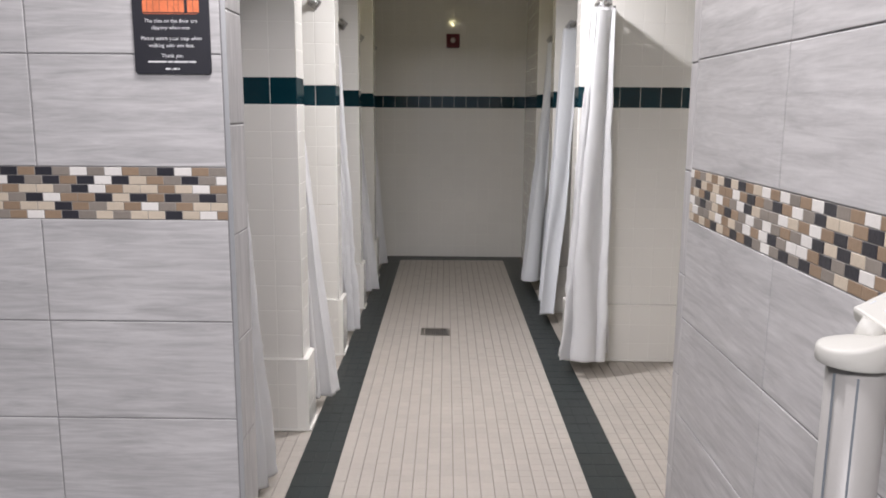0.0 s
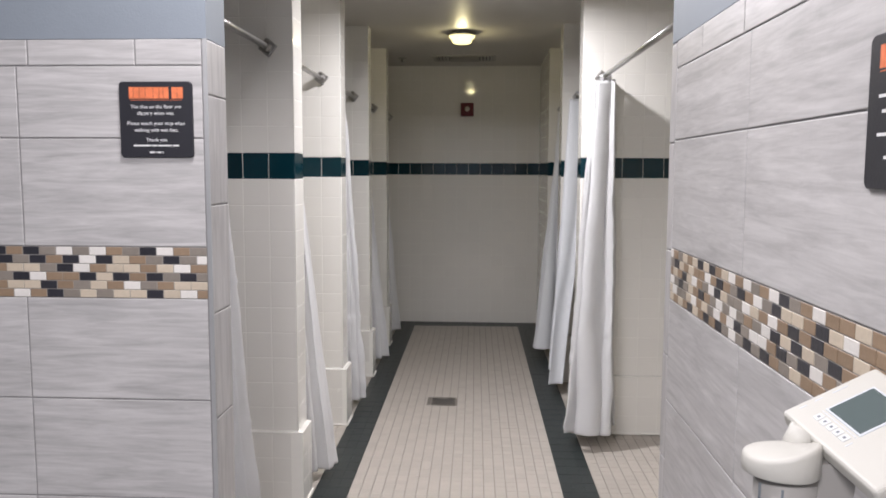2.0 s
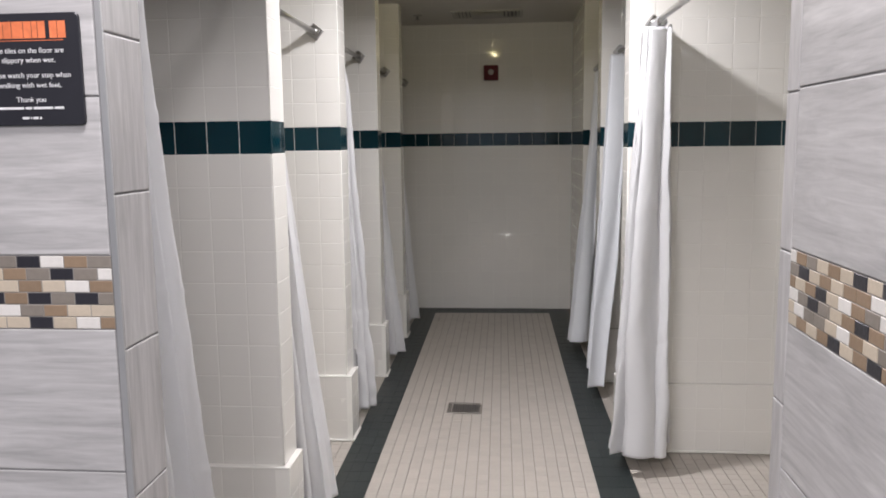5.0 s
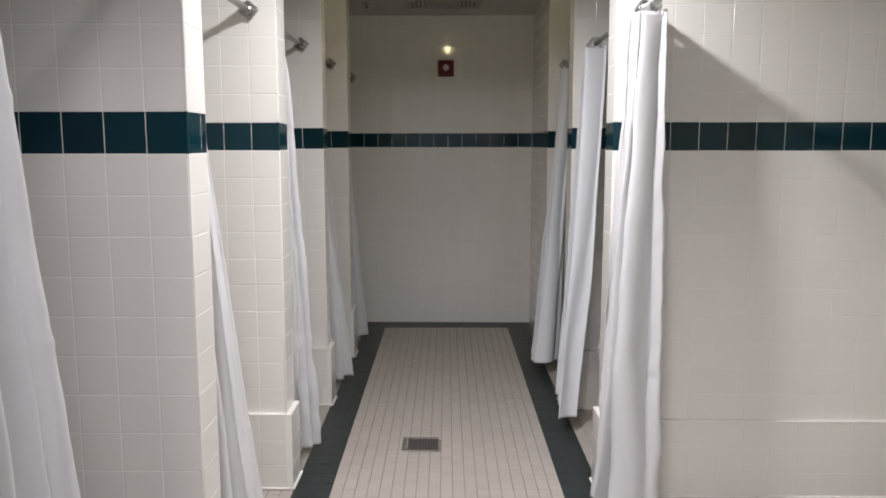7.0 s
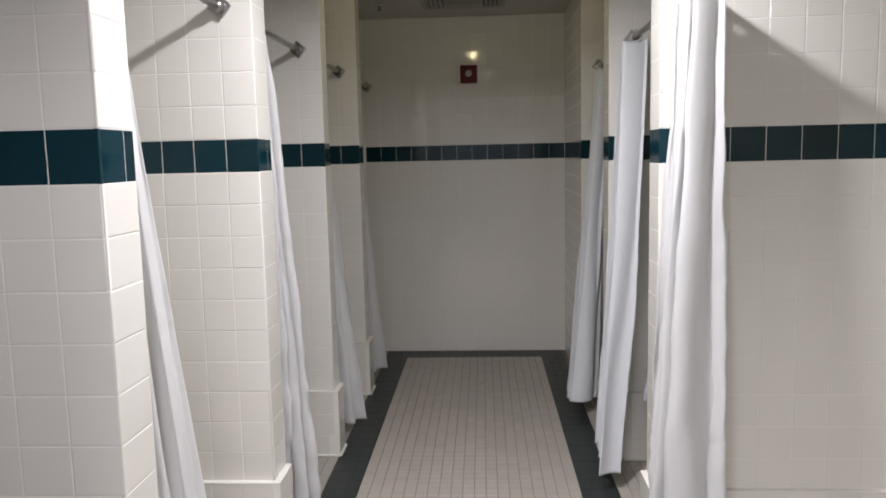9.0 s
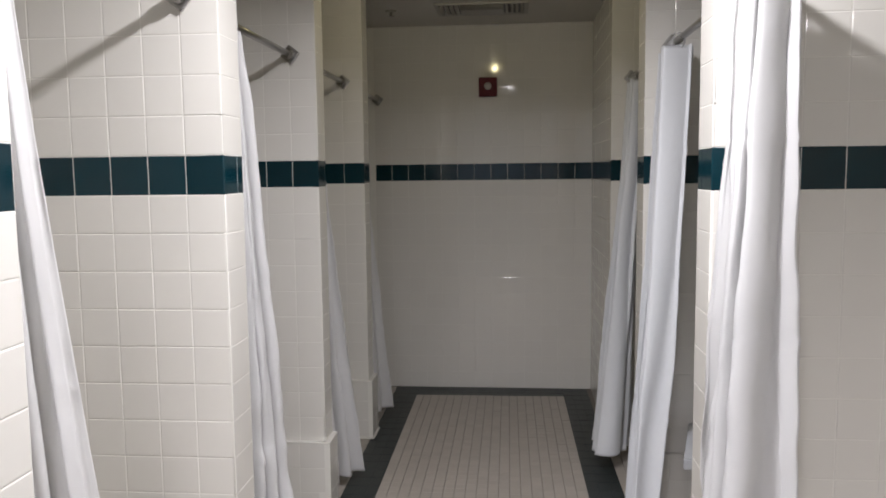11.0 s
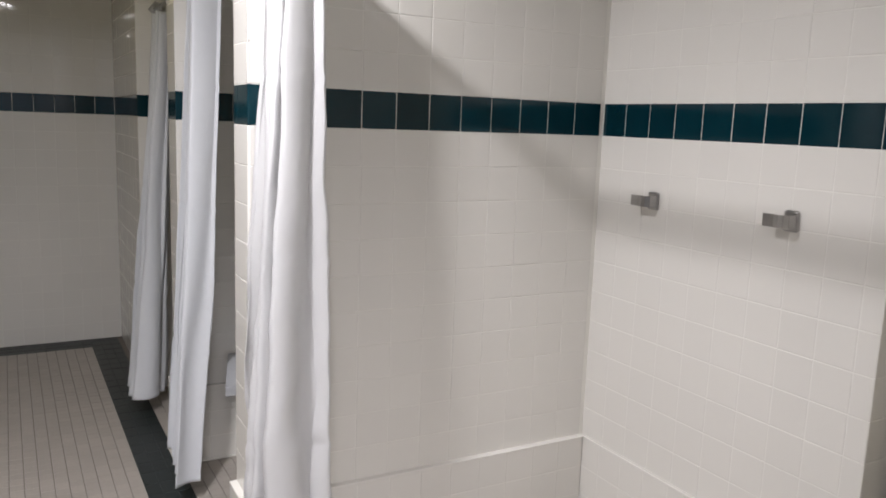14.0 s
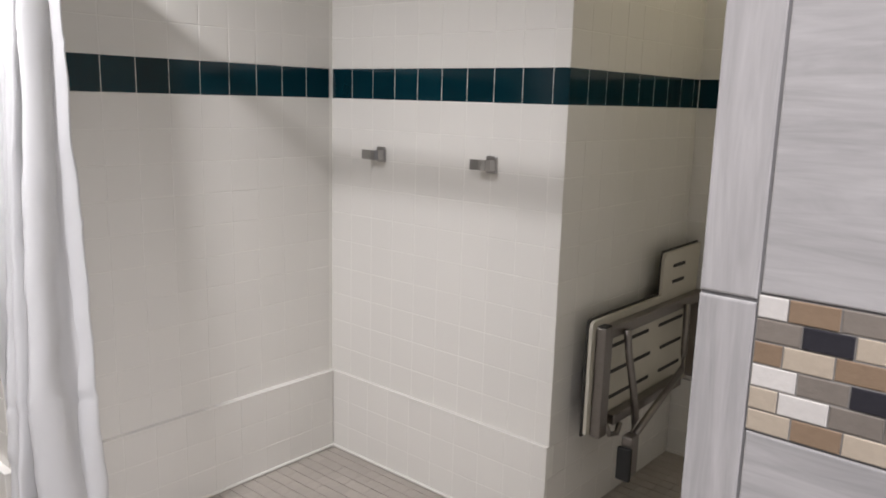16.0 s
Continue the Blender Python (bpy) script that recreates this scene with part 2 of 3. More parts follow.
def tile_mesh(w, h, d, bevel, material):
    key = (round(w, 4), round(h, 4), d, bevel, material.name)
    if key not in TILE_MESHES:
        v, f = tile_geo(w, h, d, bevel)
        TILE_MESHES[key] = mesh_of("tile", v, f, material)
    return TILE_MESHES[key]


def frame_of(origin, u, n):
    """A pose whose x runs along u, y up or along n x u, z out along n."""
    u, n = Vector(u).normalized(), Vector(n).normalized()
    v = n.cross(u)
    m = Matrix((u, v, n)).transposed().to_4x4()
    m.translation = Vector(origin)
    return m


RNG = random.Random(5)


def lay(parent, m, cols, rows, material_of, gap=0.0014, gap_v=None, d=0.006, bevel=0.0011, name="tile", wobble=0.07):
    """Tiles as parts of parent, over the grid of column and row edges, in the plane of pose m."""
    gv = gap if gap_v is None else gap_v
    for x0, x1 in zip(cols, cols[1:]):
        for y0, y1 in zip(rows, rows[1:]):
            w, h = x1 - x0 - gap, y1 - y0 - gv
            if w < 0.008 or h < 0.008:
                continue
            ob = new(name, tile_mesh(w, h, d, bevel, material_of((y0 + y1) / 2)))
            tilt = Matrix.Rotation(radians(RNG.uniform(-wobble, wobble)), 4, "X") @ Matrix.Rotation(radians(RNG.uniform(-wobble, wobble)), 4, "Y")
            ob.parent = parent
            ob.matrix_local = m @ Matrix.Translation((x0 + gap / 2, y0 + gv / 2, RNG.uniform(-0.0003, 0.0003))) @ tilt


def lay_joined(name, parent, m, cols, rows, material, gap=0.003, gap_v=None, d=0.006, bevel=0.0012, skip=None):
    """The same as one joined mesh."""
    gv = gap if gap_v is None else gap_v
    verts, faces = [], []
    for x0, x1 in zip(cols, cols[1:]):
        for y0, y1 in zip(rows, rows[1:]):
            if skip and skip((x0 + x1) / 2, (y0 + y1) / 2):
                continue
            w, h = x1 - x0 - gap, y1 - y0 - gv
            if w < 0.006 or h < 0.006:
                continue
            v, f = tile_geo(w, h, d, bevel)
            k = len(verts)
            dz = RNG.uniform(-0.0004, 0.0004)
            verts += [m @ Vector((x + x0 + gap / 2, y + y0 + gv / 2, z + dz)) for x, y, z in v]
            faces += [tuple(i + k for i in q) for q in f]
    ob = link(new(name, mesh_of(name, verts, faces, material)), parent)
    return tagged(ob, kind="stuff")


def steps(a, b, s):
    """Edges from a to b every s; a negative s counts back from b. Always ends at b."""
    out = [a]
    while out[-1] + s < b - 0.004:
        out.append(out[-1] + s)
    return out + [b]


# ---------- the plan ----------
T = 0.110                      # wall tile with joint
Z_BASE, Z_BAND = 0.322, 1.405
ROWS = [Z_BASE + k * (Z_BAND - Z_BASE) / 10 for k in range(11)] + [Z_BAND + T * k for k in range(1, 10)] + [CEIL_Z]
BASE_ROWS = [0.0, 0.107, 0.214, Z_BASE]
XL, XR = -0.155, 1.150         # corridor faces of the dividers
Y_FAR = 6.0
LEFT_P = [(1.884, 2.035), (2.945, 3.095), (3.989, 4.112), (4.963, 5.112)]
RIGHT_P = [(2.894, 3.042), (3.948, 4.110)]
R3_Y = 4.995
X_HOOK, X_DEEP, Y_HOOK = 2.375, 3.303, 1.847
Y_ENT, Y_ENT2 = 0.754, 0.905   # entrance wall, its two faces
XE_L, XE_R = -0.112, 1.149
Y_ENTR = 0.916
X_STALL_L = -1.25
F_L, F_R, F_Y = -0.003, 0.962, 5.813
BAND = lambda z: M_TEAL if Z_BAND < z < Z_BAND + T else M_TILE
D = 0.0010                     # depth of tile over its backing


def wall_box(name, lo, hi, label, material=None):
    return structure(name, box_bm(lo, hi), material or M_GROUT, label)


def base_run(parent, m, length, proud=0.022):
    """Tiled plinth course with its rounded top trim and floor bead, length along the pose's x."""
    k = part("plinth", box_bm((0, 0, -0.03), (length, Z_BASE, proud - D)), M_GROUT, parent)
    k.matrix_local = m
    lay(parent, m @ Matrix.Translation((0, 0, proud)), steps(0, length, T), BASE_ROWS, lambda z: M_TILE)
    k = part("plinth_trim", box_bm((-0.0005, Z_BASE - 0.004, -0.01), (length + 0.0005, Z_BASE + 0.005, proud + 0.0008), 0.003), M_TILE, parent)
    k.matrix_local = m
    k = part("floor_bead", box_bm((-0.002, 0.001, -0.01), (length + 0.002, 0.011, proud + 0.009), 0.004), M_TILE, parent)
    k.matrix_local = m


# ---------- floor and ceiling ----------
floor = tagged(part("floor", box_bm((X_STALL_L - 0.1, Y_ENT, -0.12), (X_DEEP + 0.1, Y_FAR + 0.1, -0.004)), M_FGROUT), "beige mosaic-tiled shower corridor floor with dark border", "floor", "", "structure")
tagged(part("floor_locker", box_bm((-3.6, -4.0, -0.12), (XE_R + 0.2, Y_ENT, -0.001)), M_LOCKF), "grey floor of the locker area", "floor", "", "structure")
tagged(part("ceiling", box_bm((X_STALL_L - 0.2, Y_ENT, CEIL_Z), (X_DEEP + 0.2, Y_FAR + 0.2, CEIL_Z + 0.15)), M_CEIL), "off-white painted shower room ceiling", "ceiling", "", "structure")
tagged(part("ceiling_locker", box_bm((-3.6, -4.0, LOCKER_Z), (XE_R + 0.2, Y_ENT, LOCKER_Z + 0.12)), M_CEIL), "off-white painted locker area ceiling", "ceiling", "", "structure")

# ---------- dividers and walls ----------
def divider(name, x_end, y0, y1, side, depth, cols, label):
    """A tiled stall divider; side +1 runs to the right from the corridor face, -1 to the left."""
    xa, xb = sorted((x_end + side * D, x_end + side * depth))
    w = wall_box(name, (xa, y0 + D, 0), (xb, y1, CEIL_Z), label)
    face = frame_of((x_end if side > 0 else x_end - cols * T, y0, 0), (1, 0, 0), (0, -1, 0))
    edges = [k * T for k in range(cols + 1)]
    lay(w, face, edges, ROWS, BAND)
    base_run(w, face if side > 0 else frame_of((x_end - cols * T, y0, 0), (1, 0, 0), (0, -1, 0)), cols * T)
    th = y1 - y0
    end = frame_of((x_end, y0, 0), (0, 1, 0), (1, 0, 0)) if side < 0 else frame_of((x_end, y1, 0), (0, -1, 0), (-1, 0, 0))
    e = [0, T - 0.004, th] if side < 0 else [0, th - T + 0.004, th]
    lay(w, end, [0, th], ROWS[:11], BAND)
    lay(w, end, e, ROWS[10:12], BAND)
    lay(w, end, [0, th], ROWS[11:], BAND)
    base_run(w, end @ Matrix.Translation((-0.022 if side < 0 else 0, 0, 0)), th + 0.022)
    # rounded corner bead between the two faces
    part("corner_bead", tube_bm([(x_end + side * 0.005, y0 + 0.005, Z_BASE), (x_end + side * 0.005, y0 + 0.005, Z_BAND)], 0.0052, 10), M_TILE, w, smooth=True)
    part("corner_bead", tube_bm([(x_end + side * 0.005, y0 + 0.005, Z_BAND + T), (x_end + side * 0.005, y0 + 0.005, CEIL_Z - 0.001)], 0.0052, 10), M_TILE, w, smooth=True)
    part("corner_bead", tube_bm([(x_end + side * 0.005, y0 + 0.005, Z_BAND), (x_end + side * 0.005, y0 + 0.005, Z_BAND + T)], 0.0052, 10), M_TEAL, w, smooth=True)
    return w


for i, (y0, y1) in enumerate(LEFT_P):
    divider(f"wall_divider_left_{i + 1}", XL, y0, y1, -1, XL - X_STALL_L, 7, "white glazed square-tiled shower divider with dark teal band")
divider("wall_divider_right_1", XR, *RIGHT_P[0], 1, X_HOOK - XR + 0.1, 11, "white glazed square-tiled shower divider with dark teal band")
divider("wall_divider_right_2", XR, *RIGHT_P[1], 1, X_HOOK - XR, 8, "white glazed square-tiled shower divider with dark teal band")

wf = wall_box("wall_far", (X_STALL_L - 0.1, Y_FAR + D, 0), (X_DEEP, Y_FAR + 0.15, CEIL_Z), "white glazed tiled end wall with dark teal band")
FAR_ROWS = [k * Z_BAND / 13 for k in range(13)] + ROWS[10:]
lay(wf, frame_of((XR - 13 * T, Y_FAR, 0), (1, 0, 0), (0, -1, 0)), [k * T for k in range(14)], FAR_ROWS, BAND)
wr3 = wall_box("wall_right_end", (XR + D, R3_Y + D, 0), (X_HOOK, Y_FAR + D - 0.002, CEIL_Z), "white glazed tiled return wall with dark teal band")
lay(wr3, frame_of((XR, Y_FAR, 0), (0, -1, 0), (-1, 0, 0)), steps(0, Y_FAR - R3_Y, T), FAR_ROWS, BAND)
lay(wr3, frame_of((XR, R3_Y, 0), (1, 0, 0), (0, -1, 0)), [k * T for k in range(5)], FAR_ROWS, BAND)
wall_box("wall_left_back", (X_STALL_L - 0.12, Y_ENT2, 0), (X_STALL_L, Y_FAR + D, CEIL_Z), "white tiled back wall of the shower stalls", M_TILE)
wall_box("wall_right_back", (X_HOOK, RIGHT_P[0][1], 0), (X_HOOK + 0.12, Y_FAR + D, CEIL_Z), "white tiled back wall of the shower stalls", M_TILE)

# the wide accessible stall: hook wall, seat wall, deep wall, side wall
wh = wall_box("wall_hook", (X_HOOK + D, Y_HOOK + D, 0), (X_DEEP + 0.12, RIGHT_P[0][1], CEIL_Z), "white glazed tiled stall wall with dark teal band")
lay(wh, frame_of((X_HOOK, RIGHT_P[0][0], 0), (0, -1, 0), (-1, 0, 0)), steps(0, RIGHT_P[0][0] - Y_HOOK, T), ROWS, BAND)
base_run(wh, frame_of((X_HOOK, RIGHT_P[0][0], 0), (0, -1, 0), (-1, 0, 0)), RIGHT_P[0][0] - Y_HOOK, 0.012)
ws = wall_box("wall_seat", (X_HOOK + D, Y_HOOK + 0.0071, 0), (X_HOOK + D + 0.002, Y_HOOK + 0.009, 0.02), "white glazed tiled wall behind the folding seat")
lay(ws, frame_of((X_HOOK, Y_HOOK, 0), (1, 0, 0), (0, -1, 0)), steps(0, X_DEEP - X_HOOK, T), FAR_ROWS, BAND)
wd = wall_box("wall_deep", (X_DEEP + D, 0.8, 0), (X_DEEP + 0.12, Y_HOOK + D, CEIL_Z), "white glazed tiled stall wall with dark teal band")
lay(wd, frame_of((X_DEEP, Y_HOOK, 0), (0, -1, 0), (-1, 0, 0)), steps(0, Y_HOOK - Y_ENT2, T), ROWS, BAND)
base_run(wd, frame_of((X_DEEP, Y_HOOK, 0), (0, -1, 0), (-1, 0, 0)), Y_HOOK - Y_ENT2, 0.012)
wall_box("wall_stall_side", (XE_R + 0.15, Y_ENT, 0), (X_DEEP + 0.12, Y_ENTR, CEIL_Z), "white tiled side wall of the wide stall", M_TILE)

# ---------- entrance walls ----------
E_ROWS = [0.0, 0.231, 0.516, 0.802, 1.089]
E_ROWS2 = [1.231, 1.527, 1.720]
Z_CAP, Z_TRIM = 1.720, 1.790
W_TILE = 0.61
wl = wall_box("wall_entrance_left", (-3.4, Y_ENT + 0.003, 0), (XE_L - 0.003, Y_ENT2, CEIL_Z), "grey streaked porcelain-tiled wall with mosaic band", M_SGROUT)
part("painted_face", box_bm((-3.4, Y_ENT + 0.0005, Z_TRIM), (XE_L - 0.0005, Y_ENT + 0.012, LOCKER_Z)), M_PAINT, wl, "blue-grey painted upper wall")
part("painted_end", box_bm((XE_L - 0.012, Y_ENT + 0.0125, Z_TRIM), (XE_L - 0.0005, Y_ENT2, CEIL_Z)), M_PAINT, wl)
fl = frame_of((-3.4, Y_ENT, 0), (1, 0, 0), (0, -1, 0))
X0 = XE_L - 0.014 + 3.4
cols_main = sorted({0.0, X0, *[X0 - 0.512 - W_TILE * k for k in range(5) if X0 - 0.512 - W_TILE * k > 0]})
cols_cap = sorted({0.0, X0, *[X0 - 0.182 - 0.296 * k for k in range(10) if X0 - 0.182 - 0.296 * k > 0]})
STONE = lambda z: M_STONE
for rows in (E_ROWS, E_ROWS2):
    lay(wl, fl, cols_main, rows, STONE, 0.0036, d=0.008, bevel=0.001, wobble=0.05)
lay(wl, fl, cols_cap, [Z_CAP, Z_TRIM], STONE, 0.0036, d=0.008, bevel=0.001, wobble=0.05)
lay(wl, frame_of((XE_L, Y_ENT + 0.004, 0), (0, 1, 0), (1, 0, 0)), [0, Y_ENT2 - Y_ENT - 0.004], [0.0, 0.15, 0.449, 0.748, 1.047, 1.346, 1.643, Z_TRIM], lambda z: M_STONEV, 0.004, d=0.008, bevel=0.0012, wobble=0.05)
part("edge_strip", box_bm((XE_L - 0.012, Y_ENT - 0.001, 0.001), (XE_L + 0.001, Y_ENT + 0.0035, Z_TRIM), 0.001), M_STRIP, wl)

wr = wall_box("wall_entrance_right", (XE_R + 0.003, -4.0, 0), (XE_R + 0.15, Y_ENTR - 0.003, LOCKER_Z), "grey streaked porcelain-tiled wall with mosaic band", M_SGROUT)
part("painted_face", box_bm((XE_R + 0.0005, -4.0, Z_TRIM + 0.005), (XE_R + 0.012, Y_ENTR - 0.0005, LOCKER_Z)), M_PAINT, wr, "blue-grey painted upper wall")
part("painted_end", box_bm((XE_R + 0.0125, Y_ENTR - 0.012, Z_TRIM + 0.005), (XE_R + 0.15, Y_ENTR - 0.0005, CEIL_Z)), M_PAINT, wr)
Y_TRIM = 0.854
fr = frame_of((XE_R, Y_TRIM, 0), (0, -1, 0), (-1, 0, 0))
cols_r = [0.0, 0.587] + [0.587 + W_TILE * k for k in range(1, 8)]
cols_rc = [0.0, 0.24] + [0.24 + 0.30 * k for k in range(1, 15)]
for rows in (E_ROWS, E_ROWS2):
    lay(wr, fr, cols_r, rows, STONE, 0.0036, d=0.008, bevel=0.001, wobble=0.05)
lay(wr, fr, cols_rc, [Z_CAP, Z_TRIM + 0.005], STONE, 0.0036, d=0.008, bevel=0.001, wobble=0.05)
TRIM_ROWS = [0.0, 0.03, 0.328, 0.626, 0.925, 1.223, 1.521, Z_TRIM]
lay(wr, frame_of((XE_R, Y_ENTR, 0), (0, -1, 0), (-1, 0, 0)), [0, Y_ENTR - Y_TRIM], TRIM_ROWS, lambda z: M_STONEV, 0.004, d=0.008, bevel=0.0012, wobble=0.05)
lay(wr, frame_of((XE_R + 0.15, Y_ENTR, 0), (-1, 0, 0), (0, 1, 0)), [0, 0.148], TRIM_ROWS, lambda z: M_STONEV, 0.004, d=0.008, bevel=0.0012, wobble=0.05)

MOS_RNG = random.Random(21)
MOS_KIND = {"W": "white", "c": "cream", "t": "tan", "g": "grey", "D": "dark"}
# colours of the bricks, bottom row first, counted from the corner outwards
MOS_LEFT = ("tWcDccgcgDtWtg", "cctgWtcgtDcct", "gDgDtDcDttWDgc", "tWctcctWDgcct", "WgDgtcDWDtDgDW", "gtWDgtWgWgDtD")
MOS_RIGHT = ("ctctDctDtDgWgDgDtgct", "cWggcWtcgWtWDgWWtDgDW", "WgDgctDtgWgWgtgWDcDcg", "tctDcWtgWDcggWctWtDtD", "gDctcttWtDtgDtWgDcctD", "WtgctcDcDtcWtWgtWDgtW")


def mosaic(parent, m, length, grow, first, colours, w):
    """Six running-bond rows of small stone bricks; first: the share of a brick that begins each row."""
    h = (E_ROWS2[0] - E_ROWS[-1]) / 6
    g = part("mosaic_grout", box_bm((0 if grow > 0 else -length, E_ROWS[-1] + 0.0005, -0.006), (length if grow > 0 else 0, E_ROWS2[0] - 0.0005, -0.0014)), M_MGROUT, parent)
    g.matrix_local = m
    for r in range(6):
        x, k = 0.0, 0
        while x < length - 0.008:
            x1 = min(length, x + (first[r] * w if k == 0 else w))
            kind = MOS_KIND[colours[r][k] if k < len(colours[r]) else MOS_RNG.choice("WcctttggD")]
            if x1 - x > 0.009:
                ob = new("mosaic_brick", tile_mesh(x1 - x - 0.0018, h - 0.0018, 0.0075, 0.0006, M_MOS[kind]))
                ob.parent = parent
                xx = x if grow > 0 else -x1
                ob.matrix_local = m @ Matrix.Translation((xx + 0.0009, E_ROWS[-1] + r * h + 0.0009, MOS_RNG.uniform(-0.0009, 0.0003)))
            x, k = x1, k + 1


mosaic(wl, frame_of((XE_L - 0.014, Y_ENT, 0), (1, 0, 0), (0, -1, 0)), 1.6, -1, (0.64, 1, 0.64, 1, 0.62, 1), MOS_LEFT, 0.0472)
mosaic(wr, fr, 2.2, 1, (0.9, 0.6, 0.93, 0.6, 0.93, 0.62), MOS_RIGHT, 0.0472)
# walls that close the locker area
tagged(part("wall_locker_left", box_bm((-3.6, -4.0, 0), (-3.4, Y_ENT2, LOCKER_Z)), M_PAINT), "blue-grey painted locker area wall", "wall", "", "structure")
tagged(part("wall_locker_back", box_bm((-3.4, -4.0, 0), (XE_R, -3.85, LOCKER_Z)), M_PAINT), "blue-grey painted locker area wall", "wall", "", "structure")
tagged(part("wall_header", box_bm((-3.4, Y_ENT + 0.013, CEIL_Z + 0.15), (XE_R + 0.003, Y_ENT2, LOCKER_Z + 0.12)), M_PAINT), "blue-grey painted header above the shower entrance", "wall", "", "structure")


# ---------- curtains and rods ----------
def rod(y0, y1, x, z, label, off=(0.0, 0.0)):
    """off: how far the near flange sits off the far one, across and up."""
    r = tagged(new("curtain_rod"), label, "curtain rod", "shower curtain rods")
    r.location = (x + off[0], y0, z + off[1])
    r.rotation_euler = (-math.atan2(off[1], y1 - y0), 0, math.atan2(off[0], y1 - y0))
    part("bar", tube_bm([(0, 0.002, 0), (0, y1 - y0 - 0.002, 0)], 0.0125, 14), M_CHROME, r, smooth=True)
    for y, s in ((0.0, 1), (y1 - y0, -1)):
        fb = box_bm((-0.029, -0.007, -0.029), (0.029, 0.007, 0.029), 0.005)
        k = part("flange", fb, M_CHROME, r)
        k.matrix_local = Matrix.Translation((0, y + s * 0.0075, 0)) @ Matrix.Rotation(radians(38), 4, "Y")
        part("collar", tube_bm([(0, y + s * 0.010, 0), (0, y + s * 0.034, 0), (0, y + s * 0.046, 0)], 0.0195, 14), M_CHROME, r, smooth=True)
    return r


def curtain(material, top, bottom, amp_top, amp_bot, folds, z_top, hem, seed, label, power=1.2, crumple=1.0, slant=0.0):
    """A gathered curtain. top and bottom: (x0, y0, x1, y1) of its two ends; it zigzags across that line."""
    rng = random.Random(seed)
    ph = rng.uniform(0, 6)
    # folds of uneven width and depth
    widths = [rng.uniform(0.65, 1.45) for _ in range(2 * folds)]
    marks = [sum(widths[:k]) / sum(widths) for k in range(2 * folds + 1)]
    peaks = [(1 if k % 2 else -1) * rng.uniform(0.55, 1.0) for k in range(2 * folds + 1)]
    creases = [hem + 0.50 + rng.uniform(-0.02, 0.02), hem + 1.0 + rng.uniform(-0.02, 0.02), hem + 1.45]

    def fold(u):
        k = 0
        while k < 2 * folds - 1 and u > marks[k + 1]:
            k += 1
        q = max(0.0, min(1.0, (u - marks[k]) / (marks[k + 1] - marks[k])))
        q = 0.5 - 0.5 * math.cos(math.pi * q)
        return peaks[k] + (peaks[k + 1] - peaks[k]) * q

    nu, nv = 24 * folds, 150
    verts, faces = [], []
    ta, tb = Vector((top[0], top[1])), Vector((top[2], top[3]))
    ba, bb = Vector((bottom[0], bottom[1])), Vector((bottom[2], bottom[3]))
    side = Vector(((bb - ba).y, -(bb - ba).x)).normalized()
    along = (bb - ba).normalized()
    for j in range(nv + 1):
        v = j / nv
        f = v ** power
        for i in range(nu + 1):
            u = i / nu
            drift = 0.055 * noise.noise(Vector((u * 2.2 + seed, v * 1.6, 9.1))) * (0.25 + v)
            shape = fold(u + drift)
            fine = math.sin(math.tau * (2.6 * folds * u + 0.4 * v) + ph) * 0.16 * (1 - 0.75 * v)
            amp = amp_top + (amp_bot - amp_top) * f
            p = (ta + (tb - ta) * u) * (1 - f) + (ba + (bb - ba) * u) * f
            p = p + side * amp * (shape + fine) + along * amp * 0.18 * math.sin(math.tau * 2 * folds * u + ph)
            z = z_top + (hem + 0.010 * math.sin(4 * u + ph) + slant * (u - 0.5) - z_top) * v
            nz = noise.noise(Vector((u * folds * 1.3 + seed, v * 4, 0.3))) * 0.009 * (0.25 + v)
            nz += noise.noise(Vector((u * folds * 3.2 + v * 5 + seed, v * 12, 5.3))) * 0.0045 * crumple
            nz += (0.5 - abs(noise.noise(Vector((u * folds * 2.8 - v * 7, v * 17 + seed, 2.7))))) * 0.006 * crumple * v
            nz += sum(0.0035 * math.exp(-((z - c - 0.012 * math.sin(9 * u + ph)) / 0.011) ** 2) for c in creases)
            nz -= 0.002 * math.exp(-((z - hem - 0.035) / 0.008) ** 2)
            p = p + side * nz
            if j == 0:
                z -= 0.008 * (1 + math.sin(math.tau * (folds + 2) * u))
            verts.append((p.x, p.y, z))
    for j in range(nv):
        for i in range(nu):
            k = j * (nu + 1) + i
            faces.append((k, k + 1, k + nu + 2, k + nu + 1))
    root = tagged(new("shower_curtain"), label, "curtain", "shower curtains")
    root.location = ((ta.x + tb.x) / 2, (ta.y + tb.y) / 2, 0)
    o = Vector(root.location)
    ob = link(new("fabric", mesh_of("fabric", [Vector(p) - o for p in verts], faces, material, True)), root)
    so = ob.modifiers.new("thickness", "SOLIDIFY")
    so.thickness = 0.0016
    # rings over the rod
    n = folds + 2
    for k in range(n):
        q = ta + (tb - ta) * ((k + 0.5) / n)
        c = Vector((q.x, q.y, z_top + 0.010)) - o
        pts = [c + Vector((0.021 * math.cos(a), 0.004 * math.sin(a * 2), 0.027 * math.sin(a))) for a in [math.tau * s / 18 for s in range(19)]]
        part("ring", tube_bm(pts, 0.0022, 6), M_CLEAR, root, "clear plastic curtain ring", True)
    return root


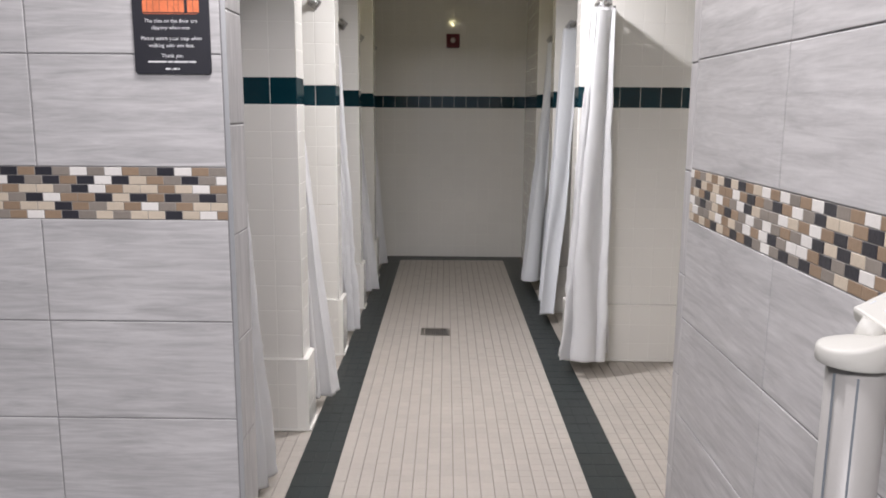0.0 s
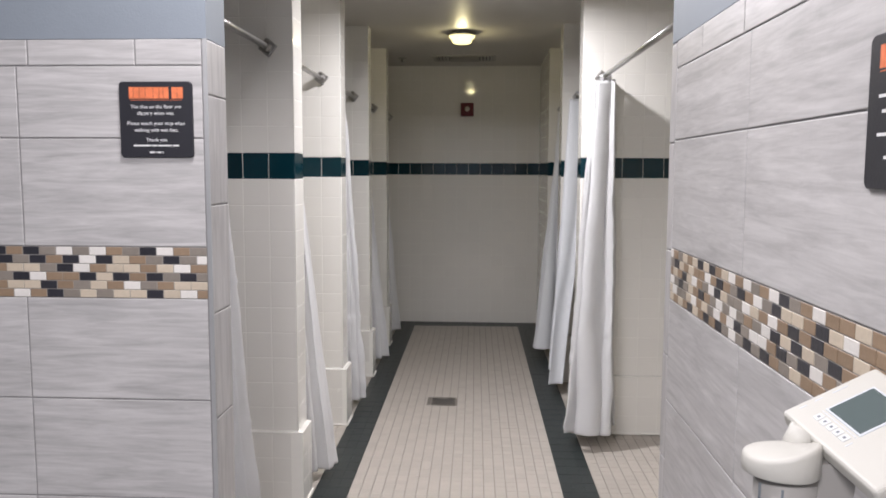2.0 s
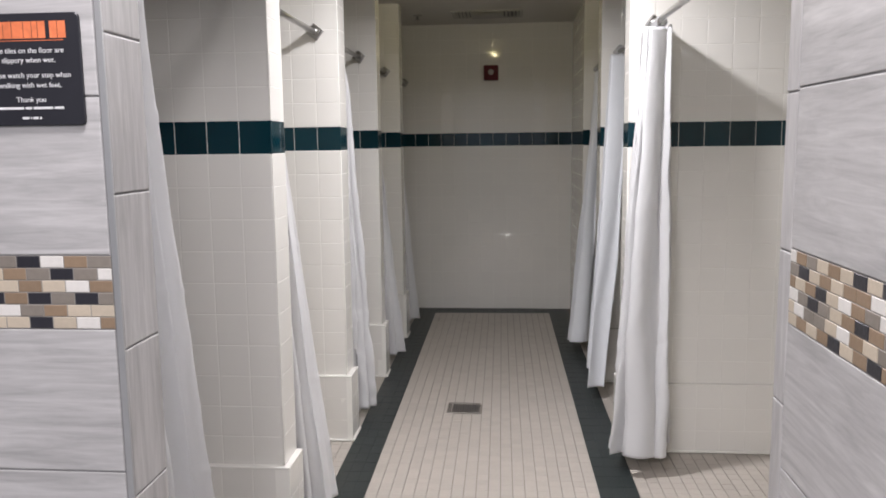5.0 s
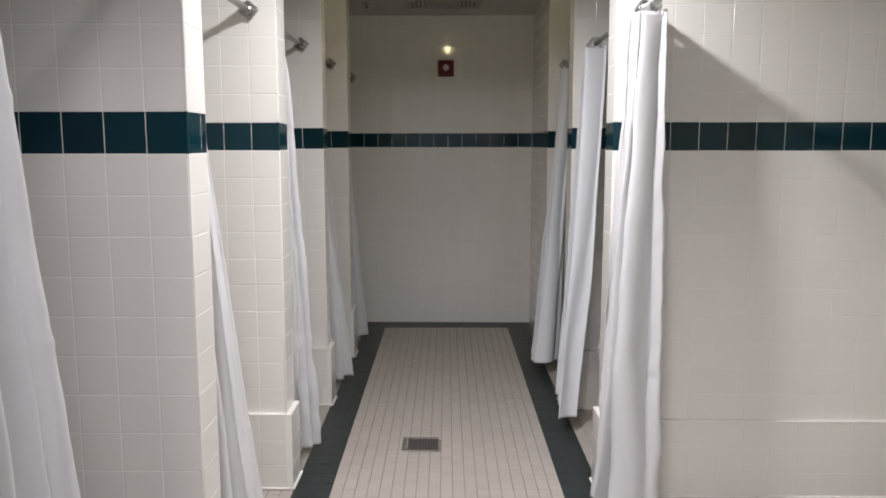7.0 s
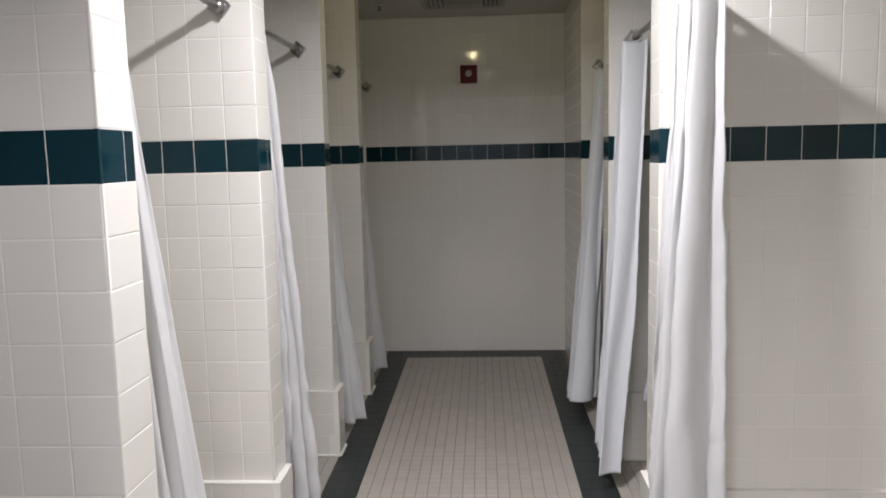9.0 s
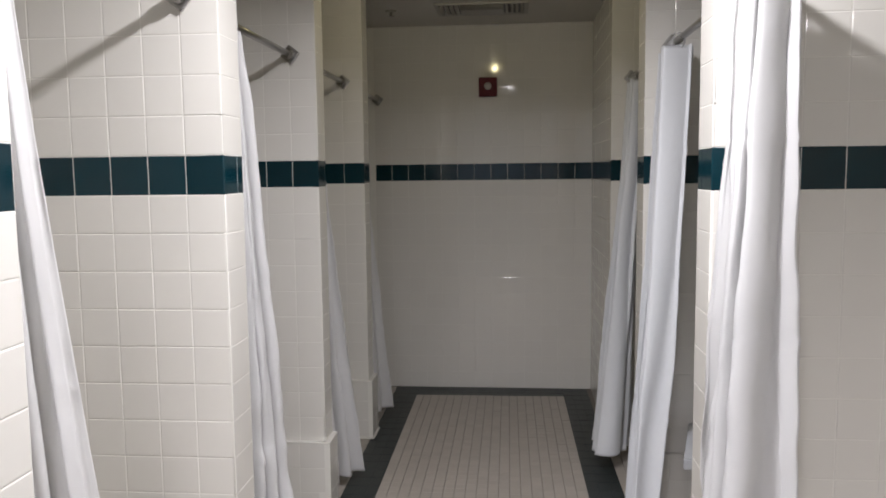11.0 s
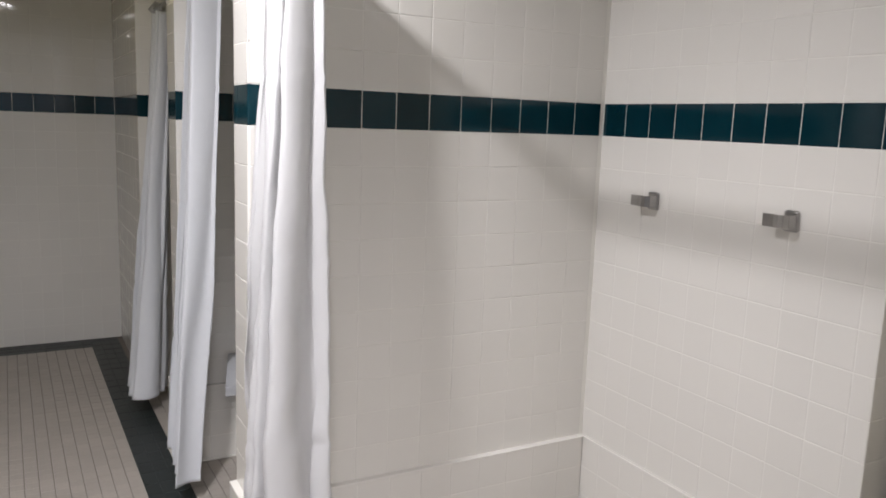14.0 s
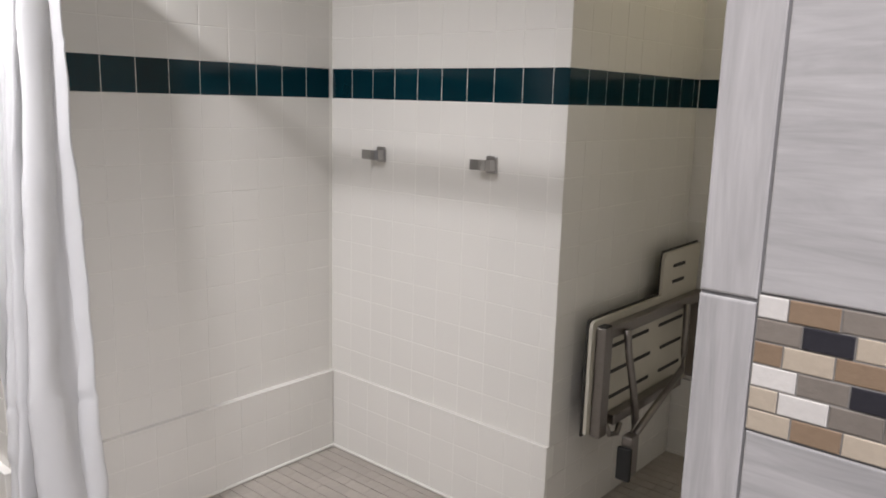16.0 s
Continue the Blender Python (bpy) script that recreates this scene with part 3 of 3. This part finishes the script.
XRL, ZRL, XRR, ZRR = -0.258, 1.942, 1.250, 1.936
spans = [Y_ENT2] + [p[1] for p in LEFT_P]
ends = [p[0] for p in LEFT_P] + [Y_FAR]
for a, b in zip(spans, ends):
    rod(a, b, XRL, ZRL, "brushed steel shower curtain rod between tiled dividers")
for a, b in ((Y_ENTR, RIGHT_P[0][0]), (RIGHT_P[0][1], RIGHT_P[1][0]), (RIGHT_P[1][1], R3_Y)):
    rod(a, b, XRR, ZRR, "brushed steel shower curtain rod between tiled dividers", (0.014, -0.012) if a == Y_ENTR else (0.0, 0.0))
LAB = "white fabric shower curtain pushed open on its rod"
ZT = ZRL - 0.03
curtain(M_CURT, (XRL, 0.935, XRL, 1.20), (-0.24, 0.95, -0.195, 1.42), 0.025, 0.045, 4, ZT, 0.06, 3, LAB)
curtain(M_CURT, (XRL - 0.01, 2.06, XRL + 0.02, 2.17), (-0.235, 2.06, -0.048, 2.23), 0.022, 0.034, 3, ZT, 0.055, 4, LAB)
curtain(M_CURT, (XRL + 0.02, 3.12, XRL + 0.03, 3.25), (-0.235, 3.12, -0.105, 3.34), 0.050, 0.064, 4, ZT, 0.06, 8, "white fabric shower curtain pushed open, crumpled at the hem", power=0.75, crumple=2.4)
curtain(M_CURT, (XRL, 4.14, XRL + 0.02, 4.25), (-0.23, 4.14, -0.055, 4.40), 0.026, 0.042, 3, ZT, 0.055, 6, LAB, crumple=1.6)
curtain(M_CURT, (XRL, 5.14, XRL + 0.02, 5.25), (-0.23, 5.14, -0.08, 5.36), 0.022, 0.034, 3, ZT, 0.07, 7, LAB)
ZT = ZRR - 0.03
curtain(M_CURT, (XRR, 2.70, XRR, 2.865), (1.195, 2.59, 1.214, 2.86), 0.060, 0.144, 6, ZT, 0.088, 12, "white fabric shower curtain gathered beside a tiled divider", power=1.2, crumple=1.7)
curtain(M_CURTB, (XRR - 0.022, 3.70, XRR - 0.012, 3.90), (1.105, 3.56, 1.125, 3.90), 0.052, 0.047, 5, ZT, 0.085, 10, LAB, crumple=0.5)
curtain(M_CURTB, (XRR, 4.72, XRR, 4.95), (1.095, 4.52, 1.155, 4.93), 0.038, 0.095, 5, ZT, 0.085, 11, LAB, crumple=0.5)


# ---------- fixtures ----------
def dome_lamp(centre, label, glow):
    r = tagged(new("ceiling_lamp"), label, "ceiling lamp")
    r.location = (centre[0], centre[1], CEIL_Z)
    part("housing", lathe_bm([(0.06, 0), (0.066, -0.002), (0.066, -0.012), (0.06, -0.014)], (0, 0)), M_VENT, r, smooth=False)
    part("rim", lathe_bm([(0.060, -0.012), (0.100, -0.018), (0.103, -0.024), (0.080, -0.027)], (0, 0)), M_CEIL, r, "pale metal rim", True)
    part("shade", lathe_bm([(0.092, -0.026), (0.088, -0.040), (0.072, -0.050), (0.069, -0.066), (0.060, -0.076), (0.02, -0.080)], (0, 0)), glow, r, "glowing frosted glass shade", True).visible_shadow = False
    return r


dome_lamp(LAMP_B, "lit warm dome lamp on the corridor ceiling", M_GLOW)
dome_lamp(LAMP_C, "lit warm dome lamp on the wide stall ceiling", M_GLOW)
flat = tagged(new("ceiling_lamp"), "lit round lamp on the corridor ceiling", "ceiling lamp")
flat.location = (LAMP_A[0], LAMP_A[1], CEIL_Z)
part("rim", lathe_bm([(0.085, 0), (0.088, -0.004), (0.066, -0.006)], (0, 0)), M_VENT, flat, smooth=True)
part("shade", lathe_bm([(0.066, -0.001), (0.062, -0.004), (0.04, -0.006), (0.01, -0.007)], (0, 0)), M_GLOWA, flat, "glowing glass shade", True)

vent = tagged(new("ceiling_vent"), "grey slatted metal air vent in the ceiling", "vent")
vent.location = (0.46, 5.49, CEIL_Z)
bm = bmesh.new()
for lo, hi in (((-0.27, -0.16, -0.010), (0.27, -0.135, 0)), ((-0.27, 0.135, -0.010), (0.27, 0.16, 0)), ((-0.27, -0.135, -0.010), (-0.245, 0.135, 0)), ((0.245, -0.135, -0.010), (0.27, 0.135, 0))):
    box_bm(lo, hi, 0.002, 1, bm)
part("frame", bm, M_VENT, vent)
part("backing", box_bm((-0.245, -0.135, -0.003), (0.245, 0.135, -0.001)), M_BLACK, vent)
for k in range(9):
    s = part("slat", box_bm((-0.125, -0.0015, -0.011), (0.125, 0.0015, 0.011), 0.0007, 1), M_VENT, vent)
    s.matrix_local = pose(0, -0.115 + k * 0.0288, -0.010, -40 if k < 4 else 40)
for sx in (-1, 1):
    for k in range(4):
        s = part("slat", box_bm((-0.0015, -0.13, -0.011), (0.0015, 0.13, 0.011), 0.0007, 1), M_VENT, vent)
        s.matrix_local = pose(sx * (0.145 + k * 0.029), 0, -0.010, 0, -40 * sx)

spr = tagged(new("sprinkler"), "small metal ceiling sprinkler head", "sprinkler")
spr.location = (-0.08, 5.49, CEIL_Z)
part("plate", lathe_bm([(0.035, 0), (0.033, -0.006), (0.018, -0.009)], (0, 0), 20), M_VENT, spr, smooth=True)
part("nozzle", lathe_bm([(0.009, -0.008), (0.008, -0.03), (0.02, -0.033), (0.02, -0.036)], (0, 0), 16), M_CHROME, spr, smooth=True)

al = tagged(new("fire_alarm"), "dark red square fire alarm strobe on the tiled wall", "fire alarm")
al.location = (0.475, Y_FAR, 2.010)
part("body", box_bm((-0.060, -0.040, -0.061), (0.060, 0.0, 0.061), 0.006, 3), M_RED, al)
k = part("lens", lathe_bm([(0.024, 0), (0.024, 0.010), (0.016, 0.020), (0.006, 0.024)], (0, 0), 20), M_LENS, al, "clear strobe lens", True)
k.matrix_local = pose(0, -0.040, 0.004, 90)

dr = tagged(new("floor_drain"), "square dull metal floor drain grate", "drain")
dr.location = (0.377, 3.425, 0)
bm = bmesh.new()
for lo, hi in (((-0.087, -0.083, -0.003), (0.087, -0.071, 0.003)), ((-0.087, 0.071, -0.003), (0.087, 0.083, 0.003)), ((-0.087, -0.071, -0.003), (-0.077, 0.071, 0.003)), ((0.077, -0.071, -0.003), (0.087, 0.071, 0.003))):
    box_bm(lo, hi, 0.001, 1, bm)
part("frame", bm, M_DRAIN, dr)
part("well", box_bm((-0.077, -0.071, -0.003), (0.077, 0.071, -0.0015)), M_BLACK, dr)
for k in range(12):
    part("bar", box_bm((-0.077 + 0.0128 * k + 0.002, -0.071, -0.001), (-0.077 + 0.0128 * k + 0.0105, 0.071, 0.0022), 0.0008, 1), M_DRAIN, dr)


# ---------- signs ----------
def words(txt, size, at, parent, material, name="lettering"):
    cu = bpy.data.curves.new(name, "FONT")
    cu.body, cu.size, cu.align_x, cu.align_y, cu.extrude = txt, size, "CENTER", "CENTER", 0.0003
    tmp = bpy.data.objects.new("tmp", cu)
    scene.collection.objects.link(tmp)
    me = bpy.data.meshes.new_from_object(tmp.evaluated_get(bpy.context.evaluated_depsgraph_get()))
    bpy.data.objects.remove(tmp)
    me.materials.clear()
    me.materials.append(material)
    ob = link(new(name, me), parent)
    ob.matrix_local = Matrix.Translation(at) @ Matrix.Rotation(radians(90), 4, "X")
    return ob


def sign(m, label, texts):
    r = tagged(new("sign"), label, "sign")
    r.matrix_world = m
    part("panel", rounded_plate_bm(0.200, 0.202, 0.006, 0.010), M_BLACK, r)
    y = -0.0066
    x = -0.072
    for w in (0.011, 0.015, 0.015, 0.021, 0.015, 0.010, 0.014, 0.006, 0.014, 0.015):
        if w > 0.007:
            part("emblem", box_bm((x, y, 0.056), (x + w, y + 0.001, 0.086)), M_ORANGE, r)
        x += w + 0.0012
    part("rule", box_bm((-0.070, y, 0.0515), (0.070, y + 0.001, 0.0527)), M_ORANGE, r)
    for z, t, s in texts:
        if t:
            words(t, s, (0, y, z), r, M_WHITEP)
        else:
            x = -s
            for w in (0.40, 0.12, 0.32, 0.16):
                part("print_bar", box_bm((x, y, z - 0.0022), (x + 2 * s * w - 0.003, y + 0.001, z + 0.0022)), M_WHITEP, r)
                x += 2 * s * w
    return r


sign(pose(-0.252, Y_ENT - 0.001, 1.576), "black wall sign with white notice about slippery floor tiles",
     [(0.034, "The tiles on the floor are", 0.0135), (0.017, "slippery when wet.", 0.0135), (-0.010, "Please watch your step when", 0.0135), (-0.028, "walking with wet feet.", 0.0135),
      (-0.054, "Thank you", 0.0135), (-0.069, "", 0.064), (-0.087, "", 0.02)])
s2 = sign(pose(XE_R - 0.001, -0.328, 1.521, 0, 0, -90), "black wall sign with white print on grey tile", [(0.02, "", 0.07), (0.0, "", 0.06), (-0.03, "", 0.07), (-0.06, "", 0.05)])


# ---------- wide stall: towel hooks and folding seat ----------
def hook(y, z):
    r = tagged(new("wall_hook"), "brushed steel towel hook on white tile", "hook", "towel hooks")
    r.location = (X_HOOK, y, z)
    part("mount", box_bm((-0.010, -0.022, -0.028), (0.0, 0.022, 0.028), 0.006, 3), M_CHROME, r)
    bm = bmesh.new()
    prof = [(-0.010, -0.016), (-0.038, -0.016), (-0.047, -0.008), (-0.050, 0.006), (-0.048, 0.020), (-0.048, 0.054)]
    for (xa, ya), (xb, yb) in zip(prof, prof[1:]):
        n = Vector((yb - ya, -(xb - xa))).normalized() * 0.002
        q = [(xa + n.x, ya + n.y), (xb + n.x, yb + n.y), (xb - n.x, yb - n.y), (xa - n.x, ya - n.y)]
        lo = [bm.verts.new((a, b, -0.017)) for a, b in q]
        hi = [bm.verts.new((a, b, 0.017)) for a, b in q]
        bm.faces.new(lo)
        bm.faces.new(hi)
        for k in range(4):
            bm.faces.new((lo[k], lo[(k + 1) % 4], hi[(k + 1) % 4], hi[k]))
    part("arm", bm, M_CHROME, r)
    return r


hook(2.622, 1.210)
hook(2.118, 1.210)

seat = tagged(new("folding_shower_seat"), "folded-up wall seat of ivory boards on steel frame", "shower seat")
seat.location = (-0.010, Y_HOOK, 0.0)


def board_bm(outline, y0, y1):
    bm = bmesh.new()
    a = [bm.verts.new((x, y0, z)) for x, z in outline]
    b = [bm.verts.new((x, y1, z)) for x, z in outline]
    bm.faces.new(a)
    bm.faces.new(b)
    for k in range(len(a)):
        bm.faces.new((a[k], a[(k + 1) % len(a)], b[(k + 1) % len(a)], b[k]))
    return bm


OUT = [(2.50, 0.355), (3.40, 0.355), (3.435, 0.895), (3.40 - 0.318, 0.89), (3.07, 0.868), (3.07, 0.735), (2.525, 0.735), (2.506, 0.728), (2.50, 0.71)]
OUT = [(2.49 + (x - 2.50) * 0.86, z) for x, z in OUT]
bx = lambda x: 2.49 + (x - 2.50) * 0.86
bf = lambda x: bx(x) - 0.052
part("board", board_bm(OUT, -0.070, -0.058), M_SEAT, seat, "ivory seat board")
part("board_core", board_bm([(x + (-0.008 if x < 2.6 else 0.0), z + (0.007 if z > 0.6 else -0.007)) for x, z in OUT], -0.0575, -0.052), M_CORE, seat, "dark board edge")
for z, xs in ((0.625, ((2.66, 2.97), (3.06, 3.30))), (0.535, ((2.66, 3.00), (3.09, 3.30))), (0.445, ((2.66, 3.00), (3.09, 3.30))), (0.835, ((3.16, 3.28),)), (0.775, ((3.16, 3.28),))):
    for xa, xb in xs:
        part("slot", rounded_plate_bm(bx(xb) - bx(xa), 0.013, 0.002, 0.006), M_CORE, seat).location = ((bx(xa) + bx(xb)) / 2, -0.0695, z)
part("frame_rail", box_bm((bf(2.62), -0.110, 0.675), (bx(3.42), -0.0722, 0.712), 0.004), M_SEATF, seat)
part("frame_rail", box_bm((bf(2.69), -0.110, 0.365), (bf(3.30), -0.0722, 0.400), 0.004), M_SEATF, seat)
part("frame_post", box_bm((bf(2.585), -0.108, 0.345), (bf(2.643), -0.072, 0.715), 0.004), M_SEATF, seat)
part("frame_post", box_bm((bx(3.38), -0.112, 0.365), (bx(3.45), 0.0, 0.705), 0.004), M_SEATF, seat)
part("end_cap", box_bm((bf(2.59), -0.105, 0.715), (bf(2.638), -0.076, 0.719), 0.001, 1), M_RUBBER, seat)
part("strut", tube_bm([(bf(2.73), -0.118, 0.690), (bf(2.735), -0.125, 0.62), (bf(2.765), -0.140, 0.48), (bf(2.775), -0.150, 0.38), (bf(2.735), -0.150, 0.31)], 0.0125, 12), M_SEATF, seat, smooth=True)
part("strut", tube_bm([(bf(3.27), -0.118, 0.690), (bf(3.275), -0.120, 0.50), (bf(3.25), -0.125, 0.44), (bf(3.02), -0.140, 0.385), (bf(2.75), -0.150, 0.31)], 0.0125, 12), M_SEATF, seat, smooth=True)
part("foot_leg", box_bm((bf(2.705), -0.175, 0.195), (bf(2.765), -0.135, 0.335), 0.006), M_SEATF, seat)
part("foot_pad", box_bm((bf(2.685), -0.18, 0.185), (bf(2.705), -0.13, 0.30), 0.004), M_RUBBER, seat)
part("bracket", tube_bm([(bf(2.66), -0.095, 0.37), (bf(2.68), -0.10, 0.335), (bf(2.72), -0.11, 0.33), (bf(2.74), -0.11, 0.365)], 0.010, 10), M_SEATF, seat, smooth=True)
for z in (0.64, 0.42):
    part("rivet", lathe_bm([(0.006, 0), (0.005, 0.003), (0.002, 0.004)], (0, 0), 10), M_STRIP, seat).matrix_local = pose(bf(2.665), -0.0722, z, 90)

# ---------- bench in the second stall ----------
bench = tagged(new("shower_bench"), "grey-topped tiled corner bench inside the shower stall", "bench")
bench.location = (0, 0, 0)
BO = [(1.235, 3.54), (2.36, 3.54), (2.36, 3.945), (1.34, 3.945)]


def prism_bm(outline, z0, z1):
    bm = bmesh.new()
    a = [bm.verts.new((x, y, z0)) for x, y in outline]
    b = [bm.verts.new((x, y, z1)) for x, y in outline]
    bm.faces.new(a)
    bm.faces.new(b)
    for k in range(len(a)):
        bm.faces.new((a[k], a[(k + 1) % len(a)], b[(k + 1) % len(a)], b[k]))
    bmesh.ops.bevel(bm, geom=list(bm.edges), offset=0.004, segments=2, affect="EDGES")
    return bm


part("slab", prism_bm(BO, 0.41, 0.45), M_BENCH, bench, "grey slab seat")
part("support", prism_bm([(1.34, 3.60), (2.36, 3.60), (2.36, 3.945), (1.40, 3.945)], 0.0, 0.409), M_TILE, bench)

# ---------- body scale by the entrance ----------
sc = tagged(new("body_scale"), "ivory plastic standing body scale with tilted display", "scale")
sc.location = (0.996, -0.368, 0)
part("platform", box_bm((-0.30, -0.20, 0.0), (0.08, 0.20, 0.06), 0.02, 3), M_PLASTIC, sc)
part("column", lathe_bm([(0.037, 0.055), (0.037, 1.080)], (0.006, 0), 24), M_COLUMN, sc, "grey-beige metal column", smooth=True)
for a in (200, 245):
    part("column_seam", box_bm((-0.0012, -0.0015, 0.06), (0.0012, 0.0012, 1.064)), M_MARK, sc).matrix_local = pose(0.006 + 0.037 * math.cos(radians(a)), 0.037 * math.sin(radians(a)), 0, 0, 0, a)
# the cap: a D-shaped rim, low at the nose, that swells up round the neck
bm = bmesh.new()
rings = []
for q, base, rise in ((0.97, 0.0, 0), (1.0, 0.002, 0), (1.0, 0.016, 0.5), (0.995, 0.022, 0.9), (0.97, 0.026, 1.0), (0.90, 0.029, 0.95), (0.7, 0.034, 0.55), (0.4, 0.040, 0.15), (0.08, 0.043, 0.0)):
    ring = []
    for k in range(40):
        a = math.tau * k / 40
        swell = max(0.0, 0.35 + 0.65 * math.cos(a + 0.6)) ** 1.5
        ring.append(bm.verts.new((0.002 + (0.048 if math.cos(a) < 0 else 0.043) * q * math.cos(a), 0.046 * q * math.sin(a), 1.075 + 0.78 * base + 0.020 * rise * swell)))
    rings.append(ring)
for r0, r1 in zip(rings, rings[1:]):
    for k in range(40):
        bm.faces.new((r0[k], r0[(k + 1) % 40], r1[(k + 1) % 40], r1[k]))
bm.faces.new(rings[0])
bm.faces.new(rings[-1])
part("cap", bm, M_PLASTIC, sc, "rounded ivory column cap", True)
part("neck", tube_bm([(0.026, 0.020, 1.085), (0.027, 0.020, 1.105), (0.034, 0.018, 1.122)], 0.0175, 20), M_PLASTIC, sc, smooth=True)
bm = bmesh.new()
side = [(0.036, 1.000), (0.052, 1.012), (0.070, 1.030), (0.078, 1.046), (0.080, 1.062), (0.080, 1.092), (0.036, 1.092)]
lo = [bm.verts.new((x, -0.022, z)) for x, z in side]
hi = [bm.verts.new((x, 0.022, z)) for x, z in side]
bm.faces.new(lo)
bm.faces.new(hi)
for k in range(len(side)):
    bm.faces.new((lo[k], lo[(k + 1) % len(side)], hi[(k + 1) % len(side)], hi[k]))
part("bracket", bm, M_COLUMN, sc, "grey-beige bracket under the display")
EA, EB = Vector((0.043, -0.162, -0.041)), Vector((0.126, 0.020, 0.056))
NA = EA.cross(EB).normalized()
head = part("display", box_bm((0, 0, -0.024), (EA.length, EB.length, 0), 0.006, 3), M_PLASTIC, sc, "tilted ivory display head")
hm = Matrix((EA.normalized(), NA.cross(EA.normalized()), NA)).transposed().to_4x4()
hm.translation = Vector((1.014, -0.313, 1.134)) - Vector(sc.location)
head.matrix_local = hm
part("bezel", box_bm((0.031, 0.042, -0.001), (0.094, 0.112, 0.0012), 0.0008, 1), M_BEZEL, head)
part("screen", box_bm((0.034, 0.045, 0.0), (0.091, 0.109, 0.0018), 0.0005, 1), M_LCD, head, "grey lcd screen")
for k in range(5):
    x = 0.033 + k * 0.0118
    part("button", box_bm((x, 0.022, -0.001), (x + 0.010, 0.034, 0.0012), 0.0007, 1), M_BUTTON, head)
    part("button_mark", box_bm((x + 0.0035, 0.026, 0.0012), (x + 0.0065, 0.030, 0.0015)), M_MARK, head)
part("print_bar", box_bm((0.031, 0.0375, 0.0), (0.094, 0.0385, 0.0004)), M_BEZEL, head)
for x, y, w in ((0.010, 0.020, 0.010), (0.010, 0.042, 0.012), (0.010, 0.068, 0.022), (0.096, 0.020, 0.010)):
    part("print_bar", box_bm((x, y, 0.0), (x + 0.0015, y + w, 0.0004)), M_BEZEL, head)

# ---------- floor tiles ----------
S = 0.0508
up = Matrix.Translation((0.48, Y_FAR, 0)) @ Matrix.Rotation(0.009, 4, "Z") @ Matrix.Translation((-0.48, -Y_FAR, 0))
fcols = [F_L + k * (F_R - F_L) / 19 for k in range(20)]
near_rows = [Y_ENT2 + 0.3 + k * S for k in range(16)]
lay(floor, up, fcols, near_rows, lambda z: M_FLOOR, 0.0032, 0.0006, 0.005, 0.0008, "floor_tile", 0.15)
before = [Y_ENT + k * (near_rows[0] - Y_ENT) / 9 for k in range(10)]
after = steps(near_rows[-1], F_Y, S)
in_drain = lambda x, y: abs(x - 0.377) < 0.087 and abs(y - 3.425) < 0.083
lay_joined("floor_tile_run", floor, up, fcols, before, M_FLOORJ, 0.0032, 0.0006, 0.005, 0.0008)
lay_joined("floor_tile_run", floor, up, fcols, after, M_FLOORJ, 0.0032, 0.0006, 0.005, 0.0008, in_drain)
bl = [F_L - 0.156, F_L - 0.104, F_L - 0.052, F_L]
br = [F_R, F_R + 0.053, F_R + 0.106, F_R + 0.160]
for cols in (bl, br):
    part("border_grout", box_bm((cols[0], Y_ENT, -0.01), (cols[-1], Y_FAR, -0.0016)), M_DGROUT, floor).matrix_local = up
    lay_joined("border_tile_run", floor, up, cols, steps(Y_ENT, Y_FAR, S * 2), M_DARK, 0.0022, 0.0016, 0.005, 0.0008)
part("border_grout", box_bm((F_L, F_Y, -0.01), (F_R, Y_FAR, -0.0016)), M_DGROUT, floor).matrix_local = up
lay_joined("border_tile_run", floor, up, steps(F_L, F_R, S * 2), [F_Y, F_Y + 0.062, F_Y + 0.124, Y_FAR], M_DARK, 0.0016, 0.0022, 0.005, 0.0008)
lay_joined("stall_tile_run", floor, up, steps(br[-1], X_DEEP, S), steps(Y_ENT2, RIGHT_P[0][0], S), M_FLOORJ, 0.0032, 0.0006, 0.005, 0.0008)
lay_joined("stall_tile_run", floor, up, steps(br[-1], X_HOOK, S), steps(RIGHT_P[0][1], R3_Y, S), M_FLOORJ, 0.0032, 0.0006, 0.005, 0.0008)
lay_joined("stall_tile_run", floor, up, [bl[0] - k * S for k in range(21, -1, -1)], steps(Y_ENT2, Y_FAR, S), M_FLOORJ, 0.0032, 0.0006, 0.005, 0.0008)
